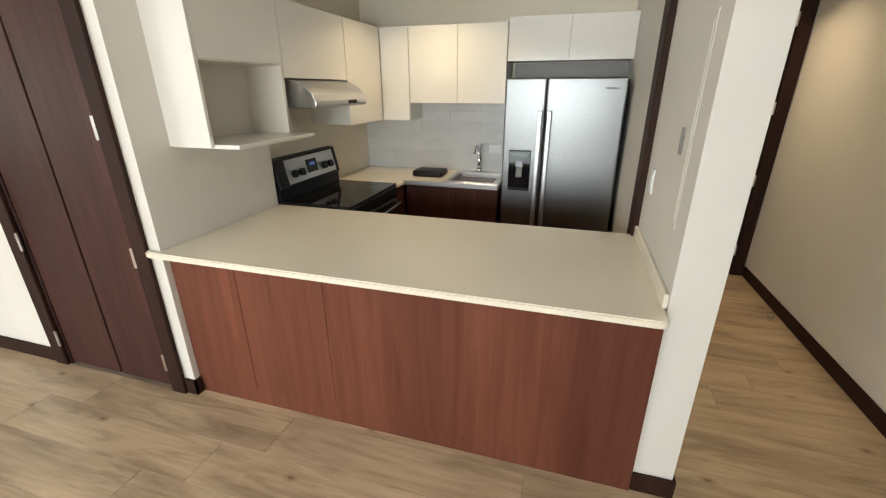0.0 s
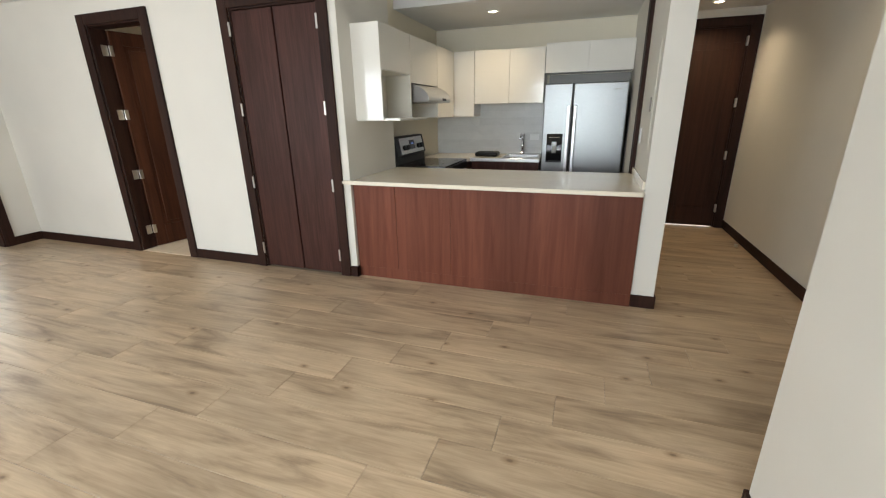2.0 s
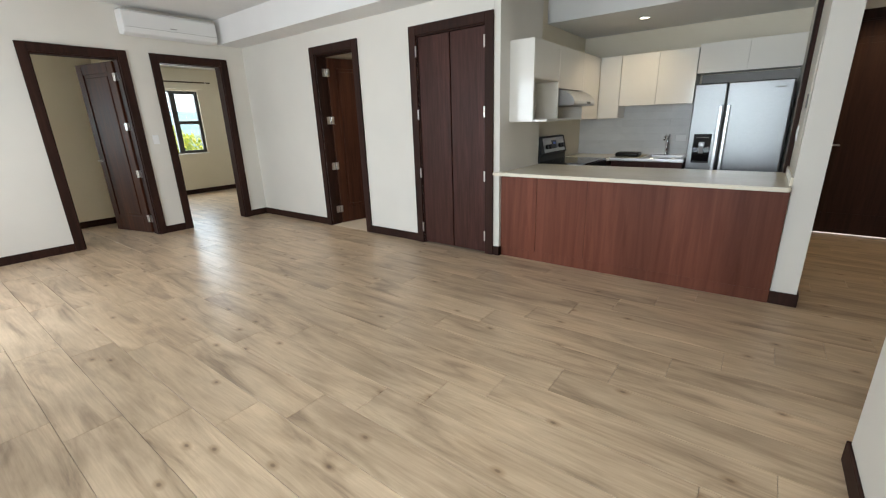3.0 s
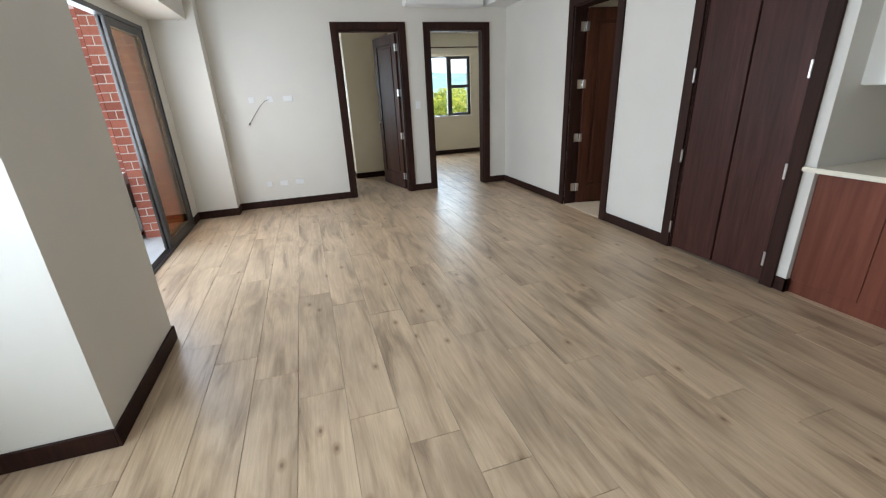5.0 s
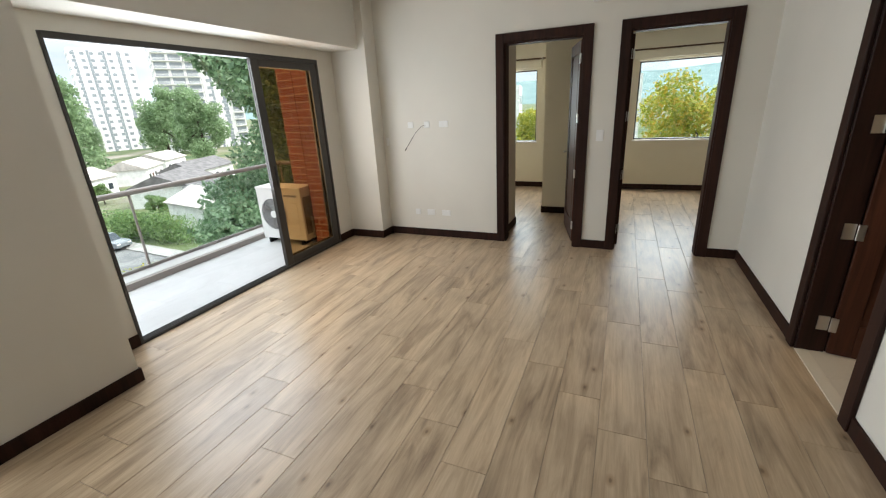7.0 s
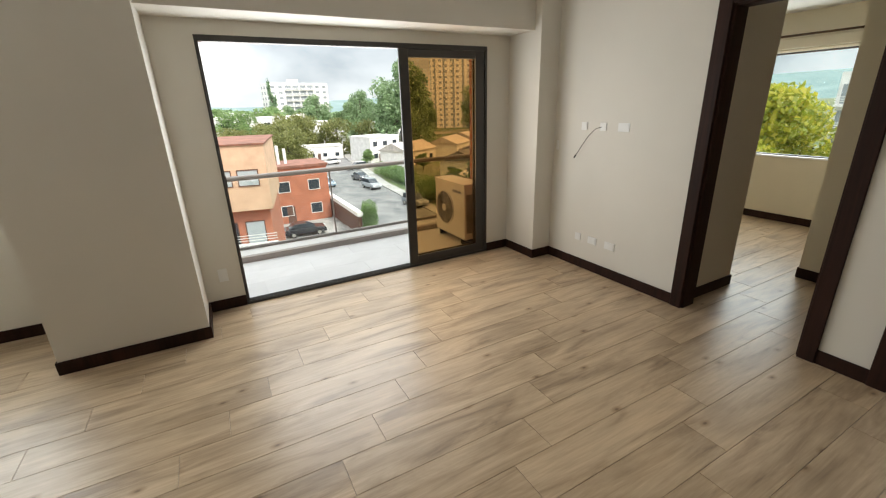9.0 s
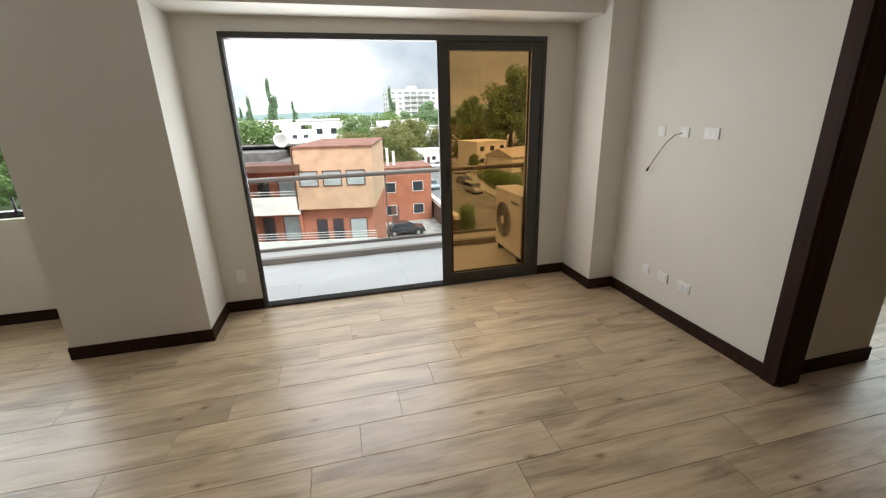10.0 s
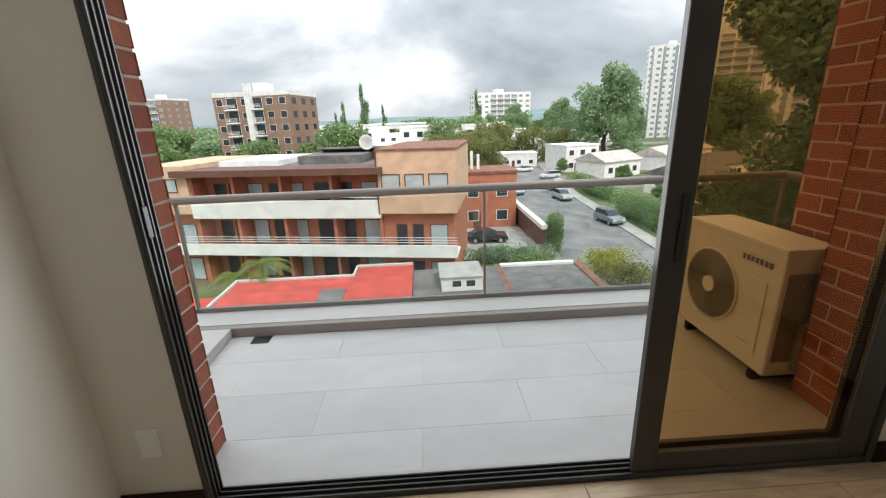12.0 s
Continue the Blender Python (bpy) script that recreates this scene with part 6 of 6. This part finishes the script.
spread(h1, [(-60, -100, 40, 1), (-55, -120, 10, 1), (25, -150, -5, 1), (-8, -140, 0, 1.1), (48, -160, 20, 1.1), (-74, -112, 30, 1), (0, -108, 5, 0.9), (-38, -48, 80, 0.9)])
spread(h2, [(-58, -140, 5, 1), (3, -150, -10, 1), (35, -130, 8, 1), (18, -175, 3, 1.1), (60, -180, -15, 1.2), (-16, -200, 10, 1.2), (-40, -160, 20, 1), (-66, -160, 12, 1.2)])
spread(h3, [(-2, -128, 5, 1), (26, -112, -12, 1), (8, -165, 8, 1.2), (40, -190, 5, 1.3), (-10, -178, -5, 1.2), (20, -200, 10, 1.3), (55, -140, -20, 1.1), (-4, -205, 4, 1.4), (30, -225, 0, 1.5), (10, -240, 8, 1.5), (-24, -220, 8, 1.3), (70, -210, 10, 1.4)])
spread(h3, [(x * 11.0 - 30 + (y % 3) * 4, -118.0 - y * 21, (x * 7 + y * 5) % 17 - 8, 0.8 + 0.1 * ((x + y) % 3)) for y in range(4) for x in range(5)])
spread(h1, [(x * 13.0 - 22 + (y % 2) * 6, -130.0 - y * 24, (x * 11 + y * 3) % 25 - 12, 0.9) for y in range(4) for x in range(4)])
spread(h2, [(x * 12.0 - 40 + (y % 2) * 7, -176.0 - y * 22, (x * 13 + y * 7) % 31 - 15, 1.35 + 0.2 * ((x * 2 + y) % 4)) for y in range(4) for x in range(9)])
spread(h5, [(-62, -82, 20, 1), (-45, -56, 60, 0.9), (-60, -58, 30, 1)])


def tower(loc, w, d, floors, rz, wall, label, bays, balcony=(), storey=2.9, stripe="white_render", pane="far_pane", strips=()):
    """A block of flats: windows floor by floor on the front and one side, balconies in some bays."""
    t = thing("apartment_tower", loc, label, "building", rz=rz)
    h = floors * storey
    rot_box(t, "wall", (-w / 2, w / 2, -d / 2, d / 2, 0, h), M[wall])
    rot_box(t, "roof", (-w / 2, w / 2, -d / 2, d / 2, h, h + 0.9), M[stripe], "pale parapet")
    rot_box(t, "roof_room", (-w * 0.05, w * 0.10, -d * 0.15, d * 0.15, h + 0.9, h + 3.0), M[stripe])
    for f in range(floors):
        z = f * storey
        for b in range(bays):
            x = -w / 2 + w * (b + 0.5) / bays
            ww = w / bays * 0.42
            if b in balcony:
                glazed(t, x - ww, x + ww, d / 2, z + 0.2, z + 2.5, mat=M[pane])
                bal = rot_box(t, "balcony", (x - ww * 1.15, x + ww * 1.15, d / 2, d / 2 + 1.1, z - 0.08, z + 0.16), M["white_render"], "white balcony slab")
                for rz_ in (0.5, 0.75, 1.0):
                    rot_box(bal, "balcony_rail", (x - ww * 1.15, x + ww * 1.15, d / 2 + 1.04, d / 2 + 1.1, z + rz_, z + rz_ + 0.09), M["white_render"])
            else:
                glazed(t, x - ww * 0.62, x + ww * 0.62, d / 2, z + 0.9, z + 2.3, mat=M[pane])
        for b in range(3):
            y = -d / 2 + d * (b + 0.5) / 3
            for sx in (-1, 1):
                lo, hi = sorted((sx * w / 2, sx * (w / 2 + 0.04)))
                part("window", box(lo, hi, y - 0.8, y + 0.8, z + 0.9, z + 2.2), M[pane], t)
    for u0, u1 in strips:
        rot_box(t, "window_strip", (u0, u1, d / 2, d / 2 + 0.05, 0, h), M[pane], "dark upright strip of windows")
    return t


tower((31.0, -103, GZ), 17.5, 13, 7, -12, "tower_brick", "brown brick apartment block with white balconies", 6, (2, 4), storey=2.72, pane="dark_pane")
part("fin", box(-0.6, 0.6, 6.5, 7.7, 0, 21.5), M["white_render"], bpy.data.objects["apartment_tower"], "white upright fin")
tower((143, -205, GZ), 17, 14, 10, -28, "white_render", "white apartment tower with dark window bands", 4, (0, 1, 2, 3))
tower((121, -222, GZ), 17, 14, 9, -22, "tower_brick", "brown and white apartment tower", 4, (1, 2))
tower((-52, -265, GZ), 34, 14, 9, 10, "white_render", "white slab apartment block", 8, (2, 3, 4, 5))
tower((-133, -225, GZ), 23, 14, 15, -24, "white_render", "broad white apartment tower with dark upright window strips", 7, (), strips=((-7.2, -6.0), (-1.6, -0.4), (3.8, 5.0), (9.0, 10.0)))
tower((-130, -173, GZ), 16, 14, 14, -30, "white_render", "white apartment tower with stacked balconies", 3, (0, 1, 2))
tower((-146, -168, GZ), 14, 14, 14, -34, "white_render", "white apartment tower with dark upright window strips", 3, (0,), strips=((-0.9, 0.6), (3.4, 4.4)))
tower((-74, -19.5, GZ), 7, 10, 5, -80, "white_render", "white apartment block behind the trees", 2, (1,))
tower((-62, 0.2, GZ), 3.4, 8, 5, -88, "white_render", "narrow white building behind the trees", 1, ())
for x, top in ((-8.35, 2.6), (-9.4, 2.2), (-10.2, 1.8)):
    p = thing("roof_post", (x, -53.5, GZ + 6.9), "white slender post standing on a roof terrace", "post", "white terrace posts")
    part("post", box(-0.16, 0.16, -0.16, 0.16, 0, top), M["white_render"], p)



# ---------- cars ----------
def car(loc, rz, paint_rgb, label, suv=False):
    """A parked car, its length along local x."""
    t = thing("car", loc, label, "car", "parked cars", rz=rz)
    pm, pt, pb = material("car_paint", paint_rgb, 0.25)
    pb.inputs["Coat Weight"].default_value = 0.6
    h = 1.68 if suv else 1.45
    body = [(-2.15, 0.35), (-2.2, 0.62), (-2.12, 0.92), (-1.1, 1.0), (0.7, 1.0), (2.0, 0.88), (2.18, 0.7), (2.2, 0.35)] if not suv else [(-2.15, 0.4), (-2.2, 0.75), (-2.15, 1.05), (0.8, 1.08), (2.05, 0.98), (2.2, 0.75), (2.2, 0.4)]
    part("body", prism(body, "y", -0.88, 0.88, 0.06), pm, t, smooth=False)
    cab = [(-1.75, 0.98), (-1.15, h), (0.1, h), (1.05, 0.98)] if not suv else [(-2.08, 1.04), (-1.85, h), (0.25, h), (1.05, 1.05)]
    part("cabin", prism(cab, "y", -0.74, 0.74, 0.05), M["dark_pane"], t, "dark glazed cabin")
    part("roof", box(cab[1][0] + 0.05, cab[2][0] - 0.02, -0.72, 0.72, h - 0.06, h + 0.015, 0.03, 2), pm, t)
    for x in (-1.35, 1.38):
        for s in (-1, 1):
            w = part("wheel", tube([(x, s * 0.70, 0.32), (x, s * 0.90, 0.32)], 0.32, 18), M["tyre"], t)
            part("rim", tube([(x, s * 0.89, 0.32), (x, s * 0.912, 0.32)], 0.2, 14), M["hinge"], w)
    for s in (-0.6, 0.6):
        part("headlight", box(2.12, 2.2, s - 0.2, s + 0.2, 0.66, 0.8, 0.02, 1), M["plastic_white"], t)
        part("tail_light", box(-2.21, -2.13, s - 0.18, s + 0.18, 0.7, 0.84, 0.02, 1), M["red_roof"], t)
    return t


car((-10.0, -45.0, GZ + 0.01), 176, (0.012, 0.013, 0.02), "dark blue parked saloon car in the yard")
car((-26.0, -50.5, GZ + 0.02), 98, (0.20, 0.22, 0.24), "grey parked sport utility car", True)
car((-25.4, -66.5, GZ + 0.02), 98, (0.36, 0.38, 0.40), "silver parked sport utility car", True)
car((-26.6, -76.0, GZ + 0.02), 100, (0.10, 0.10, 0.11), "dark grey car parked at the kerb")
car((-19.6, -73.5, GZ + 0.02), 95, (0.20, 0.27, 0.33), "blue-grey car parked at the kerb")
car((-30.5, -90.0, GZ + 0.02), 10, (0.55, 0.56, 0.57), "silver pickup-like parked car", True)
car((-28.0, -103.0, GZ + 0.02), 12, (0.75, 0.75, 0.74), "white car parked at the kerb")
car((-22.5, -108.0, GZ + 0.02), 100, (0.04, 0.04, 0.045), "black car parked at the kerb")
car((-31.0, -21.0, GZ + 0.02), 20, (0.48, 0.02, 0.02), "red car parked in the side street")
car((-28.5, -24.0, GZ + 0.02), 75, (0.55, 0.56, 0.57), "silver car parked in the side street")
# ---------- floor planks ----------
ROW, LEN, SHIFT, Y0, X0 = 0.2405, 1.235, 0.247, -1.95, -2.625
ZONES = [("near", -9.26, 2.60, Y0 + 8 * ROW, Y0 + 15 * ROW), ("near", -9.26, 1.62, Y0 - 4 * ROW, Y0 + 8 * ROW), ("near", -2.06, 1.62, -3.34, Y0 - 4 * ROW), ("near", -5.63, -2.06, -2.995, Y0 - 4 * ROW),
         ("near", 1.40, 2.60, Y0 + 15 * ROW, 4.46), ("far", -1.15, 1.40, Y0 + 15 * ROW, 4.25), ("far", -9.26, -5.78, Y0 + 15 * ROW, 4.16), ("far", -9.26, -5.78, -3.86, Y0 - 4 * ROW)]
extra = []
for zone, x0, x1, y0, y1 in ZONES:
    for k in range(math.floor((y0 - Y0) / ROW + 0.01), math.ceil((y1 - Y0) / ROW - 0.01)):
        ya, yb = max(y0, Y0 + k * ROW), min(y1, Y0 + (k + 1) * ROW)
        start = X0 + k * SHIFT
        for n in range(math.floor((x0 - start) / LEN), math.ceil((x1 - start) / LEN)):
            xa, xb = max(x0, start + n * LEN), min(x1, start + (n + 1) * LEN)
            if xb - xa < 0.01 or yb - ya < 0.01:
                continue
            b = (xa + 0.0009, xb - 0.0009, ya + 0.0009, yb - 0.0009)
            if zone == "near":
                part("plank", box(*b, -0.008, 0.0, 0.0012, 1), M["floor"], floor)
            else:
                extra.append(b)
bm = bmesh.new()
for b in extra:
    box(*b, -0.008, 0.0, bm=bm)
tagged(part("planks_far", bm, M["floor"], floor), kind="stuff")

# ---------- balcony tiles ----------
for i in range(-6, 2):
    for j in range(0, 5):
        xa, xb = max(-6.16, -2.6 + i * 1.2 + (j % 2) * 0.6), min(-1.25, -2.6 + (i + 1) * 1.2 + (j % 2) * 0.6)
        ya, yb = -4.72 + j * 0.385, min(-3.09, -4.72 + (j + 1) * 0.385)
        if xb - xa > 0.02 and yb - ya > 0.01:
            part("tile", box(xa + 0.0007, xb - 0.0007, ya + 0.0007, yb - 0.0007, BF - 0.008, BF, 0.0005, 1), M["balcony_tile"], bal_floor)

# ---------- brick piers of the balcony ----------
CH = 0.10


def brick_face(parent, axis, plane, face, a0, a1, z0, z1, shift=0.0, length=0.29):
    """Bricks laid in half bond on one face of a pier, one object each."""
    rows = int((z1 - z0) / CH)
    for r in range(rows):
        off = shift + (length / 2 if r % 2 else 0.0)
        n0 = math.floor((a0 - off) / length)
        for n in range(n0, n0 + int((a1 - a0) / length) + 3):
            u0, u1 = max(a0, off + n * length + 0.0065), min(a1, off + (n + 1) * length - 0.0065)
            if u1 - u0 < 0.02:
                continue
            d = random.uniform(0.003, 0.0055)
            lo, hi = sorted((plane, plane + face * d))
            zz = z0 + r * CH
            bm = box(lo, hi, u0, u1, zz + 0.0065, zz + CH - 0.0065, 0.0025, 1) if axis == "y" else box(u0, u1, lo, hi, zz + 0.0065, zz + CH - 0.0065, 0.0025, 1)
            part("brick", bm, M["brick"], parent)


pier_w = solid("brick_pier_west", box(-5.95, -5.37, -3.66, -3.092, BF, 2.62), M["mortar"], "red brick pier with pale joints")
brick_face(pier_w, "y", -5.37, 1, -3.66, -3.092, BF, 2.62, 0.05)
brick_face(pier_w, "x", -3.66, -1, -5.95, -5.36, BF, 2.62, 0.1)
bm = box(-5.777, -5.56, -3.96, -3.662, BF, 2.62)
box(-6.35, -5.56, -4.10, -3.96, BF, 2.62, bm=bm)
pier_b = solid("brick_pier_west_back", bm, M["mortar"], "red brick wall with pale joints behind the condenser")
brick_face(pier_b, "y", -5.56, 1, -4.10, -3.668, BF, 2.62, 0.12)
brick_face(pier_b, "x", -4.10, -1, -6.35, -5.555, BF, 2.62, 0.05)
pier_e = solid("brick_pier_east", box(-2.15, -1.1, -3.56, -3.452, BF, 2.62), M["mortar"], "red brick pier with pale joints")
pier_e2 = solid("brick_pier_east_face", box(-2.15, -2.062, -3.452, -3.092, BF, 2.62), M["mortar"], "red brick pier with pale joints")
brick_face(pier_e, "y", -2.15, -1, -3.56, -3.092, BF, 2.62, 0.03)
brick_face(pier_e, "x", -3.56, -1, -2.158, -1.1, BF, 2.62, 0.08)
